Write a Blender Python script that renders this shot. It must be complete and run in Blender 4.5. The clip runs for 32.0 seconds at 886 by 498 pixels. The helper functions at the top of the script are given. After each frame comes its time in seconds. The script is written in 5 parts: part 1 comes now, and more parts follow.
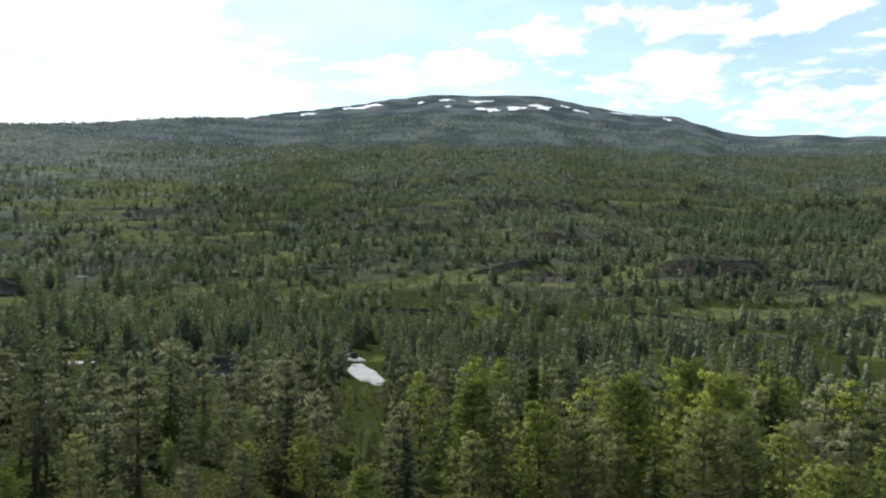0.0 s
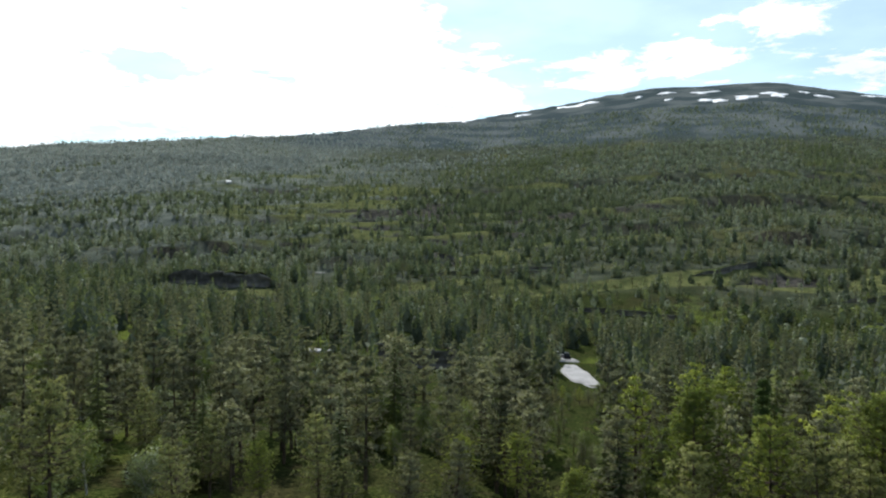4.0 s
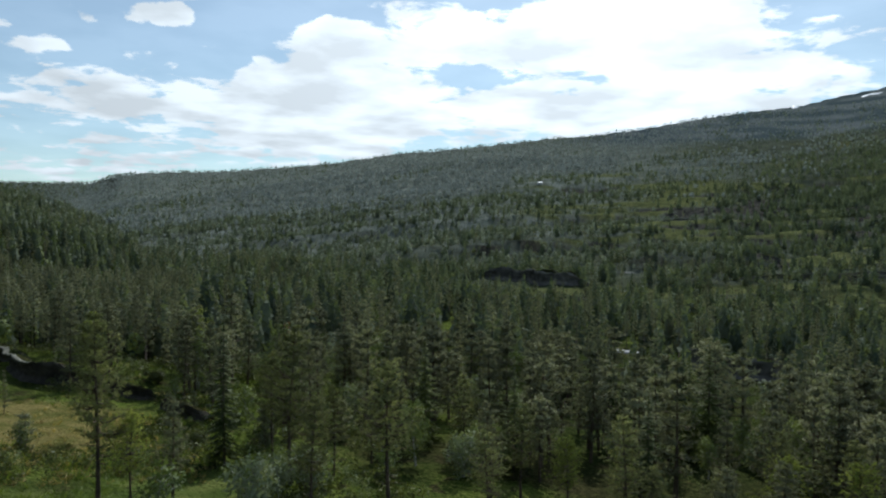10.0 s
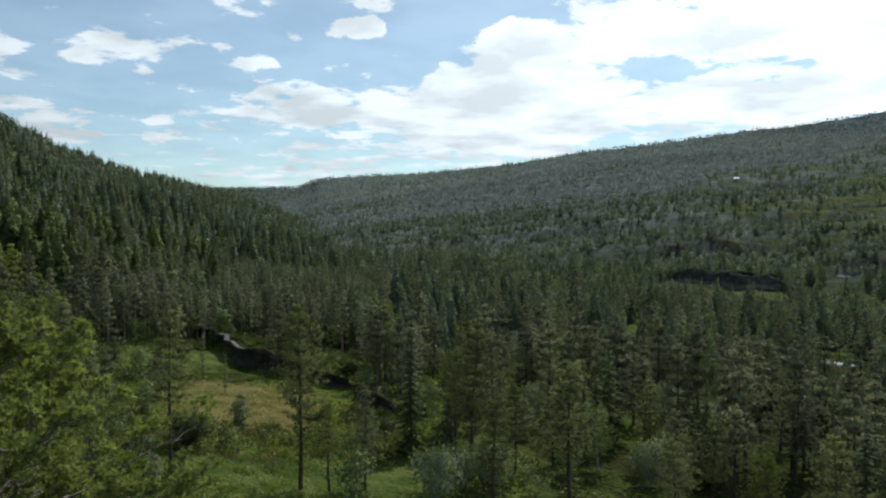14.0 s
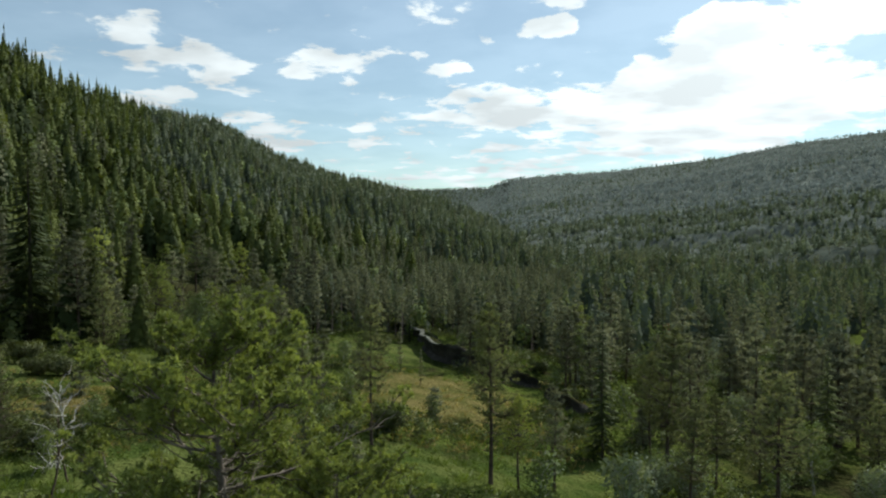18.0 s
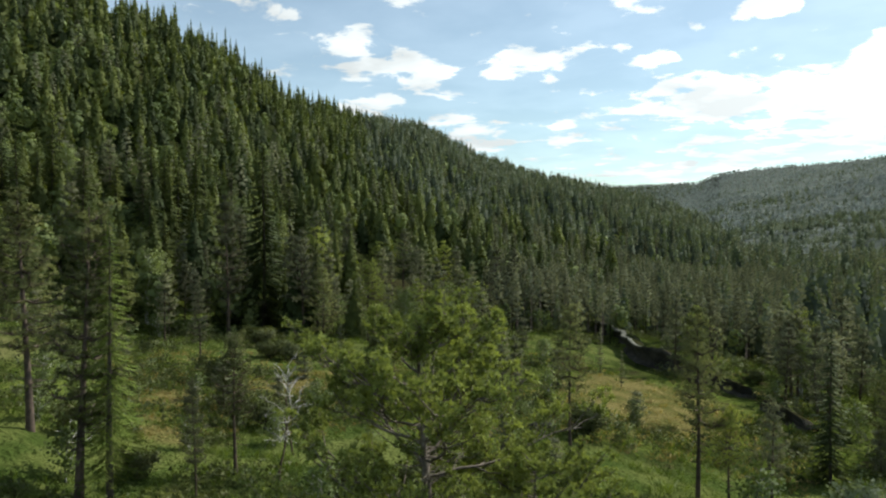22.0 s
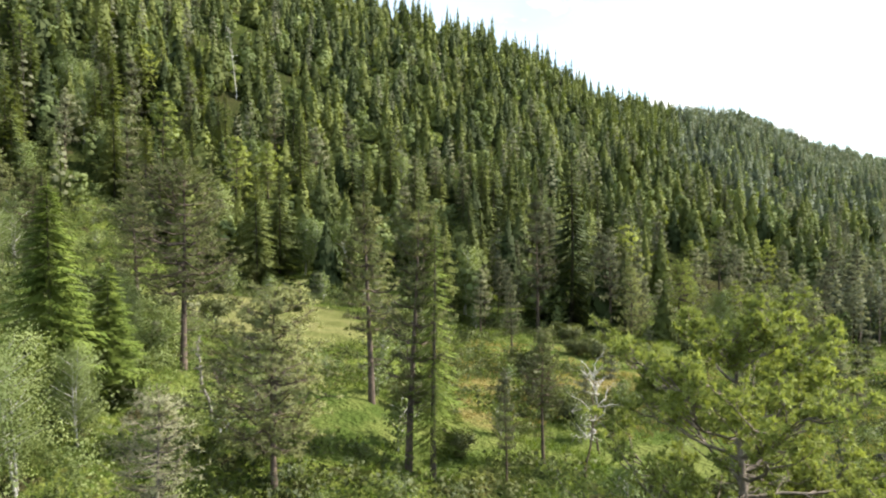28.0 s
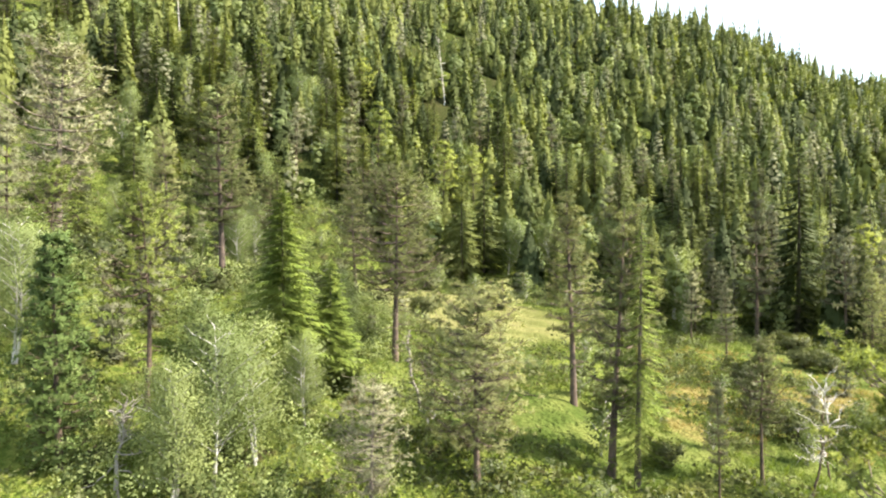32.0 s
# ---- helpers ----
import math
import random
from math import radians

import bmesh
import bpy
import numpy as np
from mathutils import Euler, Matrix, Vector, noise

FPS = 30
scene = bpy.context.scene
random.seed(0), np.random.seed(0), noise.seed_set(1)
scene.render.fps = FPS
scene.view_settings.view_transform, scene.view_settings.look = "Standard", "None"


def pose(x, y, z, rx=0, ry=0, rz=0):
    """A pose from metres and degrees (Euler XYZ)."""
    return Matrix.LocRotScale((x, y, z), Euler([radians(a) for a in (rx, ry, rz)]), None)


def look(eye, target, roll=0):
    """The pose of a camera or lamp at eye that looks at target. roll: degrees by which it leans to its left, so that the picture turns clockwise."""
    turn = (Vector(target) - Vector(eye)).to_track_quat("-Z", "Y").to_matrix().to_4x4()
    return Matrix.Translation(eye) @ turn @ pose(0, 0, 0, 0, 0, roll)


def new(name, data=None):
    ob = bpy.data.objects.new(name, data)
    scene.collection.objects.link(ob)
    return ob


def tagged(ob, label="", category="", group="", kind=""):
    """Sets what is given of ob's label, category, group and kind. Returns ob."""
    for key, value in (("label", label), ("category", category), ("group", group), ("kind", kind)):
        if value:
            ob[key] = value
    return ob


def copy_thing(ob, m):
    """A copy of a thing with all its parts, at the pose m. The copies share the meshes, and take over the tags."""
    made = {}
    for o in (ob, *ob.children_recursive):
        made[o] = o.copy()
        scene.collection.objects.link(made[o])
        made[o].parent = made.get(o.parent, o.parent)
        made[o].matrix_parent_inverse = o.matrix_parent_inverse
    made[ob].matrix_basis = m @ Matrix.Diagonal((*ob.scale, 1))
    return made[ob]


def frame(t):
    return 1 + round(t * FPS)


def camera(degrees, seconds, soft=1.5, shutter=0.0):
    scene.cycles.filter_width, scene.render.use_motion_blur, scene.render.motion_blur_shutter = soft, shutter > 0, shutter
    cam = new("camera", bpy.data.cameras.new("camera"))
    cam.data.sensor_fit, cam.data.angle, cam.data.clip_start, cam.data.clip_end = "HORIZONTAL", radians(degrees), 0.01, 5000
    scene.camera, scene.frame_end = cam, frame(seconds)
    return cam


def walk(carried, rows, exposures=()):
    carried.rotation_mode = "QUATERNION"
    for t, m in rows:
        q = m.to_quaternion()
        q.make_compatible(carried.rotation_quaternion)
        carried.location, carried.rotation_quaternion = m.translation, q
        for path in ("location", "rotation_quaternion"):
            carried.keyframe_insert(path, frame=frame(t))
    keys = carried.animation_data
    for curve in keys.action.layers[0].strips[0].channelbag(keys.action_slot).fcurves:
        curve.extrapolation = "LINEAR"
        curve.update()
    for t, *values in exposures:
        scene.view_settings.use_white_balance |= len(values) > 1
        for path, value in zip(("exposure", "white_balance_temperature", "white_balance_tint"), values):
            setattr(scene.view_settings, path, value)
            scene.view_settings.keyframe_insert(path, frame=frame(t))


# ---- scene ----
cam = camera(64.78, 32.0, soft=2.1, shutter=0.3)
EYE = 40.0  # height of the hovering camera; the bog lies about 14.5 m below
TURN = (
    (0.0, -65.08, -0.95), (1.0, -60.79, -0.98), (2.0, -56.49, -0.99), (3.0, -52.11, -0.99), (3.5, -49.90, -0.98),
    (5.5, -41.04, -0.99), (6.0, -38.80, -1.01), (7.0, -34.36, -1.02), (8.0, -30.01, -1.04), (8.5, -28.10, -1.02),
    (9.0, -26.34, -1.02), (10.0, -22.77, -1.02), (11.0, -19.08, -0.99), (12.0, -15.40, -0.99), (13.0, -11.65, -1.03),
    (14.0, -7.90, -1.05), (14.5, -6.00, -1.05), (16.5, 1.68, -1.09), (17.0, 3.66, -1.07), (18.0, 7.63, -1.07),
    (19.0, 11.65, -1.08), (20.0, 15.68, -1.13), (21.0, 19.72, -1.16), (22.0, 23.88, -1.22), (23.0, 28.03, -1.27),
    (24.0, 32.20, -1.30), (25.0, 36.25, -1.31), (25.5, 38.36, -1.31), (27.5, 46.68, -1.36), (28.0, 48.75, -1.34))
TURN_END = ((29.0, 52.89, -1.35), (30.0, 56.93, -1.32), (31.0, 61.11, -1.36), (32.0, 65.27, -1.34))
EXPOSURES = ((0.0, 0.18, 6150, 10), (3.5, 0.10, 6120, 10), (6.0, -0.28, 6050, 13), (7.5, -0.48, 6100, 18), (8.2, -0.54, 6050, 17), (9.2, -0.56, 5900, 11), (10.0, -0.56, 5800, 8), (14.0, -0.5, 5900, 7),
             (17.0, -0.4, 6100, 6), (21.0, -0.13, 6250, 7), (24.0, 0.02, 6400, 8), (25.5, 0.17, 6450, 9), (27.5, 1.0, 6550, 12), (29.0, 1.5, 6650, 13), (30.5, 1.80, 6800, 15), (32.0, 1.86, 6950, 15))
walk(cam, [(t, pose(0, 0, EYE, 90 + tilt, 0, yaw)) for t, yaw, tilt in TURN + TURN_END], EXPOSURES)

# ---- sky, sun ----
SUN_AZ, SUN_EL = -37.0, 46.0  # degrees to the left of +y, and up
SKY, CLOUD, SUN = 0.14, 1.5, 5.0


def way(az, el=0.0):
    a, e = radians(az), radians(el)
    return Vector((-math.sin(a) * math.cos(e), math.cos(a) * math.cos(e), math.sin(e)))


def build_sky():
    world = bpy.data.worlds.new("sky")
    scene.world = world
    world.use_nodes = True
    nt = world.node_tree
    N, L = nt.nodes, nt.links
    N.clear()

    def math_node(op, a, b=None, c=None):
        n = N.new("ShaderNodeMath")
        n.operation = op
        for i, v in enumerate((a, b, c)):
            if v is None:
                continue
            if isinstance(v, (int, float)):
                n.inputs[i].default_value = v
            else:
                L.new(v, n.inputs[i])
        return n.outputs[0]

    sky = N.new("ShaderNodeTexSky")
    sky.sky_type, sky.sun_disc = "NISHITA", False
    sky.sun_elevation, sky.sun_rotation = radians(SUN_EL), radians(-SUN_AZ)
    sky.air_density, sky.dust_density, sky.ozone_density = 1.0, 0.4, 0.9
    coord = N.new("ShaderNodeTexCoord")
    sep = N.new("ShaderNodeSeparateXYZ")
    L.new(coord.outputs["Generated"], sep.inputs[0])
    x, y, z = sep.outputs
    az = math_node("MULTIPLY", math_node("ARCTAN2", math_node("MULTIPLY", x, -1.0), y), 57.2958)
    el = math_node("MULTIPLY", math_node("ARCSINE", z), 57.2958)
    # the cloud deck: noise on a level sheet, so that it flattens towards the horizon
    lift = math_node("ADD", math_node("MAXIMUM", z, 0.0), 0.10)
    flat = N.new("ShaderNodeCombineXYZ")
    L.new(math_node("DIVIDE", x, lift), flat.inputs[0])
    L.new(math_node("DIVIDE", y, lift), flat.inputs[1])
    big = N.new("ShaderNodeTexNoise")
    big.inputs["Scale"].default_value, big.inputs["Detail"].default_value, big.inputs["Roughness"].default_value = 4.2, 12.0, 0.62
    big.inputs["Distortion"].default_value = 0.3
    L.new(flat.outputs[0], big.inputs["Vector"])
    place = N.new("ShaderNodeCombineXYZ")
    L.new(az, place.inputs[0])
    L.new(el, place.inputs[1])
    wob = N.new("ShaderNodeTexNoise")
    wob.inputs["Scale"].default_value, wob.inputs["Detail"].default_value = 0.30, 7.0
    L.new(place.outputs[0], wob.inputs["Vector"])
    shift = N.new("ShaderNodeVectorMath")
    shift.operation = "MULTIPLY_ADD"
    L.new(wob.outputs["Color"], shift.inputs[0])
    shift.inputs[1].default_value, shift.inputs[2].default_value = (5.0, 2.4, 0), (-2.5, -1.2, 0)
    moved = N.new("ShaderNodeVectorMath")
    moved.operation = "ADD"
    L.new(place.outputs[0], moved.inputs[0])
    L.new(shift.outputs[0], moved.inputs[1])
    total = None
    for a, e, wa, we, gain in CLOUDS:
        m = N.new("ShaderNodeMapping")
        m.vector_type = "TEXTURE"
        m.inputs["Location"].default_value, m.inputs["Scale"].default_value = (a, e, 0), (wa, we, 1)
        L.new(moved.outputs[0], m.inputs["Vector"])
        ln = N.new("ShaderNodeVectorMath")
        ln.operation = "LENGTH"
        L.new(m.outputs[0], ln.inputs[0])
        r = N.new("ShaderNodeMapRange")
        r.interpolation_type = "SMOOTHSTEP"
        r.inputs["From Min"].default_value, r.inputs["From Max"].default_value = 1.2, 0.45
        r.inputs["To Min"].default_value, r.inputs["To Max"].default_value = 0.0, gain
        L.new(ln.outputs["Value"], r.inputs["Value"])
        total = r.outputs[0] if total is None else math_node("ADD", total, r.outputs[0])
    field = math_node("ADD", math_node("MULTIPLY", total, 0.50), math_node("MULTIPLY_ADD", big.outputs["Fac"], 2.8, -0.95))
    cover = N.new("ShaderNodeMapRange")
    cover.interpolation_type = "SMOOTHSTEP"
    cover.inputs["From Min"].default_value, cover.inputs["From Max"].default_value = 0.60, 0.92
    cover.inputs["To Min"].default_value = 0.22
    L.new(field, cover.inputs["Value"])
    # thick parts are a little grey underneath
    grey = N.new("ShaderNodeTexNoise")
    grey.inputs["Scale"].default_value, grey.inputs["Detail"].default_value = 2.3, 5.0
    L.new(flat.outputs[0], grey.inputs["Vector"])
    shade = N.new("ShaderNodeMapRange")
    shade.inputs["From Min"].default_value, shade.inputs["From Max"].default_value = 0.38, 0.60
    shade.inputs["To Min"].default_value, shade.inputs["To Max"].default_value = 0.74, 1.05
    L.new(grey.outputs["Fac"], shade.inputs["Value"])
    # brighter towards the sun
    sun = way(SUN_AZ, SUN_EL)
    dot = N.new("ShaderNodeVectorMath")
    dot.operation = "DOT_PRODUCT"
    L.new(coord.outputs["Generated"], dot.inputs[0])
    dot.inputs[1].default_value = sun
    near = math_node("POWER", math_node("MAXIMUM", dot.outputs["Value"], 0.0), 4.0)
    power = math_node("MULTIPLY", math_node("ADD", math_node("MULTIPLY", near, 0.9), 0.75), shade.outputs[0])
    white = N.new("ShaderNodeBackground")
    white.inputs["Color"].default_value = (0.945, 0.985, 0.98, 1)
    L.new(math_node("MULTIPLY", power, CLOUD), white.inputs["Strength"])
    blue = N.new("ShaderNodeBackground")
    tint = N.new("ShaderNodeMix")
    tint.data_type, tint.blend_type = "RGBA", "MULTIPLY"
    tint.inputs["Factor"].default_value, tint.inputs["B"].default_value = 1.0, (0.98, 1.06, 0.98, 1)
    L.new(sky.outputs[0], tint.inputs["A"])
    L.new(tint.outputs["Result"], blue.inputs["Color"])
    blue.inputs["Strength"].default_value = SKY
    mix = N.new("ShaderNodeMixShader")
    L.new(cover.outputs[0], mix.inputs[0])
    L.new(blue.outputs[0], mix.inputs[1])
    L.new(white.outputs[0], mix.inputs[2])
    out = N.new("ShaderNodeOutputWorld")
    L.new(mix.outputs[0], out.inputs["Surface"])


# cloud banks: azimuth, elevation, half width, half height (degrees), gain
SUMMIT_CLOUDS = (
    (-37.5, 13.8, 11.5, 6.3, 1.5), (-49.1, 11.1, 6.2, 2.4, 1.0), (-62.6, 13.2, 8.7, 1.8, 0.9), (-67.2, 15.1, 3.6, 1.3, 0.7), (-75.9, 16.2, 5.8, 2.4, 0.9), (-89.5, 16.0, 9.3, 1.9, 1.0),
    (-82.4, 12.2, 7.5, 2.0, 0.9), (-94.2, 9.5, 8.9, 2.5, 0.8), (-64.8, 17.4, 1.9, 0.5, 0.7), (-51.3, 15.9, 1.9, 1.0, 0.6), (-68.8, 17.7, 1.0, 0.4, 0.5), (-60.2, 17.3, 1.4, 0.4, 0.4))
SUN_CLOUDS = (
    (-19.3, 15.6, 9.8, 3.4, 1.2), (-12.1, 9.7, 10.7, 4.2, 1.5), (-32.2, 10.0, 13.1, 2.7, 1.2), (-38.4, 16.5, 12.0, 3.0, 1.3), (-51.3, 14.8, 2.0, 1.1, 0.4), (-8.5, 14.1, 1.1, 0.6, 0.6),
    (-14.1, 15.5, 4.2, 1.6, 0.9), (-13.9, 10.4, 10.3, 3.9, 1.3), (-32.6, 15.8, 10.1, 2.3, 1.0), (0.7, 10.1, 6.1, 1.9, 0.8), (-1.4, 16.4, 2.3, 1.1, 0.8), (0.2, 6.8, 6.8, 2.2, 0.5))
NOTCH_CLOUDS = (
    (17.4, 13.4, 3.8, 1.6, 1.0), (-1.1, 16.1, 2.9, 1.1, 1.0), (3.8, 15.5, 1.4, 0.6, 0.8), (7.1, 13.7, 1.5, 0.7, 0.9), (9.8, 14.5, 1.1, 0.5, 0.6), (-2.6, 18.1, 1.5, 0.7, 0.8),
    (-13.8, 15.3, 2.8, 1.5, 0.9), (5.6, 10.2, 7.5, 1.8, 0.7), (13.4, 8.5, 2.5, 1.3, 0.8), (15.3, 9.9, 0.5, 0.3, 0.5), (12.8, 11.1, 0.6, 0.4, 0.5), (6.2, 4.9, 6.3, 0.9, 0.6),
    (31.2, 13.7, 2.6, 1.6, 0.9), (26.2, 13.0, 4.0, 1.8, 1.1), (29.7, 10.2, 3.3, 0.9, 0.9), (21.6, 8.2, 3.6, 1.7, 1.0), (36.1, 16.8, 1.6, 0.7, 0.6), (30.6, 15.5, 1.9, 1.6, 0.5))
BLUE_GAPS = (
    (-34.1, 11.7, 2.3, 1.1, -0.7), (-56.7, 17.7, 14.9, 2.0, -0.9), (-79.9, 15.9, 3.0, 1.2, -0.8), (-24.9, 13.1, 3.0, 1.1, -0.7), (-33.6, 12.0, 3.4, 1.4, -0.75), (-39.5, 17.7, 2.1, 0.6, -0.7),
    (-60.4, 16.8, 10.0, 2.1, -0.9), (-29.0, 12.5, 3.0, 0.5, -0.4), (17.4, 10.7, 5.7, 1.9, -0.5), (-12.6, 18.0, 9.5, 2.2, -0.7), (-0.9, 14.6, 11.7, 1.3, -0.5))
CLOUDS = SUMMIT_CLOUDS + SUN_CLOUDS + NOTCH_CLOUDS + BLUE_GAPS
build_sky()
sun_lamp = new("sun", bpy.data.lights.new("sun", "SUN"))
sun_lamp.data.energy, sun_lamp.data.angle, sun_lamp.data.color = SUN, radians(0.6), (1.0, 0.95, 0.86)
sun_lamp.matrix_world = look(way(SUN_AZ, SUN_EL) * 200, (0, 0, 0))


# ---- materials ----
def material(name, low, high, rough=0.8, scale=2.0, bump=0.0, metal=0.0, leaf=0.0, island=0.0, through_col=None, obj=0.0, gloss=0.2):
    """Two colours mixed by noise at two scales; leaf: the share of light let through; island, obj: change from piece to piece."""
    m = bpy.data.materials.new(name)
    m.use_nodes = True
    nt = m.node_tree
    N, L = nt.nodes, nt.links
    b = N["Principled BSDF"]
    b.inputs["Roughness"].default_value, b.inputs["Metallic"].default_value = rough, metal
    b.inputs["Specular IOR Level"].default_value = gloss
    geo = N.new("ShaderNodeNewGeometry")
    n1 = N.new("ShaderNodeTexNoise")
    n1.inputs["Scale"].default_value, n1.inputs["Detail"].default_value = scale, 6.0
    n2 = N.new("ShaderNodeTexNoise")
    n2.inputs["Scale"].default_value, n2.inputs["Detail"].default_value = scale * 0.13, 3.0
    for n in (n1, n2):
        L.new(geo.outputs["Position"], n.inputs["Vector"])
    s = N.new("ShaderNodeMath")
    s.operation = "ADD"
    L.new(n1.outputs["Fac"], s.inputs[0])
    L.new(n2.outputs["Fac"], s.inputs[1])
    val = s.outputs[0]
    lo, hi = 0.75, 1.25
    if island:
        q = N.new("ShaderNodeMath")
        q.operation = "MULTIPLY_ADD"
        L.new(geo.outputs["Random Per Island"], q.inputs[0])
        q.inputs[1].default_value = island
        L.new(val, q.inputs[2])
        val = q.outputs[0]
        lo, hi = lo + 0.25 * island, hi + 0.75 * island
    if obj:
        info = N.new("ShaderNodeObjectInfo")
        own = N.new("ShaderNodeAttribute")
        own.attribute_name = "single"
        tree = N.new("ShaderNodeAttribute")
        tree.attribute_name = "tree"
        both = N.new("ShaderNodeMath")
        both.operation = "MULTIPLY_ADD"
        L.new(info.outputs["Random"], both.inputs[0])
        L.new(own.outputs["Fac"], both.inputs[1])
        L.new(tree.outputs["Fac"], both.inputs[2])
        q = N.new("ShaderNodeMath")
        q.operation = "MULTIPLY_ADD"
        L.new(both.outputs[0], q.inputs[0])
        q.inputs[1].default_value = obj
        L.new(val, q.inputs[2])
        val = q.outputs[0]
        lo, hi = lo + 0.25 * obj, hi + 0.75 * obj
    r = N.new("ShaderNodeMapRange")
    r.inputs["From Min"].default_value, r.inputs["From Max"].default_value = lo, hi
    L.new(val, r.inputs["Value"])
    mix = N.new("ShaderNodeMix")
    mix.data_type = "RGBA"
    L.new(r.outputs[0], mix.inputs["Factor"])
    mix.inputs["A"].default_value, mix.inputs["B"].default_value = (*low, 1), (*high, 1)
    col = mix.outputs["Result"]
    L.new(col, b.inputs["Base Color"])
    if bump:
        bp = N.new("ShaderNodeBump")
        bp.inputs["Strength"].default_value, bp.inputs["Distance"].default_value = bump, 0.3 / scale
        L.new(n1.outputs["Fac"], bp.inputs["Height"])
        L.new(bp.outputs[0], b.inputs["Normal"])
    if leaf:
        tr = N.new("ShaderNodeBsdfTranslucent")
        t2 = N.new("ShaderNodeMix")
        t2.data_type, t2.blend_type = "RGBA", "MULTIPLY"
        t2.inputs["Factor"].default_value = 1.0
        L.new(col, t2.inputs["A"])
        t2.inputs["B"].default_value = (*(through_col or (1.25, 1.3, 0.6)), 1)
        L.new(t2.outputs["Result"], tr.inputs["Color"])
        ms = N.new("ShaderNodeMixShader")
        ms.inputs[0].default_value = leaf
        L.new(b.outputs[0], ms.inputs[1])
        L.new(tr.outputs[0], ms.inputs[2])
        L.new(ms.outputs[0], N["Material Output"].inputs["Surface"])
    return m


PINE_LEAF = material("pine_needles", (0.103, 0.109, 0.066), (0.245, 0.250, 0.150), 0.8, 1.5, leaf=0.34, island=0.2, obj=1.1, gloss=0.12, through_col=(1.15, 1.18, 0.8))
SPRUCE_LEAF = material("spruce_needles", (0.040, 0.057, 0.015), (0.148, 0.170, 0.041), 0.8, 0.5, leaf=0.26, island=0.15, obj=1.8, gloss=0.3)
# spruce green with distance haze mixed in as extra grey and blue
DARK_LEAF = material("hazed_spruce_needles", (0.054, 0.072, 0.046), (0.150, 0.172, 0.106), 0.8, 0.2, leaf=0.32, island=0.15, obj=2.0, gloss=0.4)
BIRCH_LEAF = material("birch_leaves", (0.110, 0.146, 0.048), (0.212, 0.250, 0.088), 0.72, 0.5, leaf=0.28, island=0.15, obj=1.2, gloss=0.3)
# far birch greens, with the grey-blue of distance haze put into the colour
FELL_HAZE_LEAF = material("hazed_mountain_birch_leaves", (0.190, 0.215, 0.198), (0.325, 0.355, 0.330), 0.75, 0.3, leaf=0.5, island=0.15, obj=0.6, gloss=0.5, through_col=(1.1, 1.12, 1.05))
UPLAND_HAZE_LEAF = material("hazed_upland_birch_leaves", (0.120, 0.146, 0.134), (0.240, 0.270, 0.248), 0.75, 0.3, leaf=0.4, island=0.15, obj=0.8, gloss=0.4)
OPEN_LEAF = material("open_pine_needles", (0.112, 0.124, 0.052), (0.280, 0.292, 0.128), 0.8, 1.5, leaf=0.34, island=0.2, obj=0.9, gloss=0.1, through_col=(1.15, 1.18, 0.75))
# birch green for valley and slope, paled by a weaker painted haze
SLOPE_HAZE_LEAF = material("hazed_slope_birch_leaves", (0.130, 0.152, 0.110), (0.270, 0.295, 0.22), 0.75, 0.3, leaf=0.45, island=0.15, obj=1.2, gloss=0.4, through_col=(1.15, 1.2, 0.9))
SUNNY_LEAF = material("sunlit_pine_needles", (0.125, 0.158, 0.044), (0.320, 0.350, 0.092), 0.8, 1.5, leaf=0.28, island=0.2, obj=1.0, gloss=0.05)
OLIVE_LEAF = material("thin_grey_needles", (0.150, 0.155, 0.085), (0.31, 0.30, 0.18), 0.7, 0.6, leaf=0.2, island=0.3)
SCRUB_LEAF = material("dwarf_birch_leaves", (0.075, 0.085, 0.038), (0.165, 0.170, 0.082), 0.8, 0.3, leaf=0.2, island=0.3, obj=0.5, gloss=0.15)
WILLOW_LEAF = material("willow_leaves", (0.12, 0.15, 0.085), (0.26, 0.29, 0.19), 0.65, 0.8, leaf=0.35, island=0.5, obj=0.3)
YOUNG_LEAF = material("young_pine_needles", (0.120, 0.146, 0.044), (0.340, 0.372, 0.112), 0.7, 3.0, leaf=0.38, island=0.2, gloss=0.12)
RUST_LEAF = material("rusty_needles", (0.12, 0.06, 0.03), (0.25, 0.13, 0.06), 0.7, 0.6, leaf=0.2, island=0.5)
GREY_TWIG = material("grey_twigs", (0.14, 0.125, 0.105), (0.30, 0.275, 0.235), 0.85, 3.0, island=0.5)
PINE_BARK = material("pine_bark", (0.045, 0.036, 0.026), (0.150, 0.108, 0.072), 0.9, 5.0, bump=0.5, obj=0.2)
SPRUCE_BARK = material("spruce_bark", (0.05, 0.042, 0.035), (0.12, 0.10, 0.08), 0.9, 5.0, bump=0.5)
BIRCH_BARK = material("birch_bark", (0.20, 0.19, 0.17), (0.55, 0.53, 0.48), 0.7, 4.0, bump=0.3)
STEM = material("distant_bark", (0.032, 0.028, 0.024), (0.080, 0.066, 0.054), 0.9, 2.0)
DEAD_WOOD = material("dead_wood", (0.22, 0.20, 0.17), (0.58, 0.55, 0.50), 0.8, 4.0, bump=0.4)
ROCK = material("rock", (0.055, 0.055, 0.055), (0.20, 0.19, 0.175), 0.85, 0.7, bump=0.8)
ROCK_MOSS = material("mossy_rock", (0.020, 0.021, 0.014), (0.070, 0.064, 0.046), 0.9, 0.9, bump=0.8)
SNOW = material("old_snow", (0.72, 0.73, 0.75), (0.90, 0.90, 0.90), 0.6, 0.08, bump=0.2)
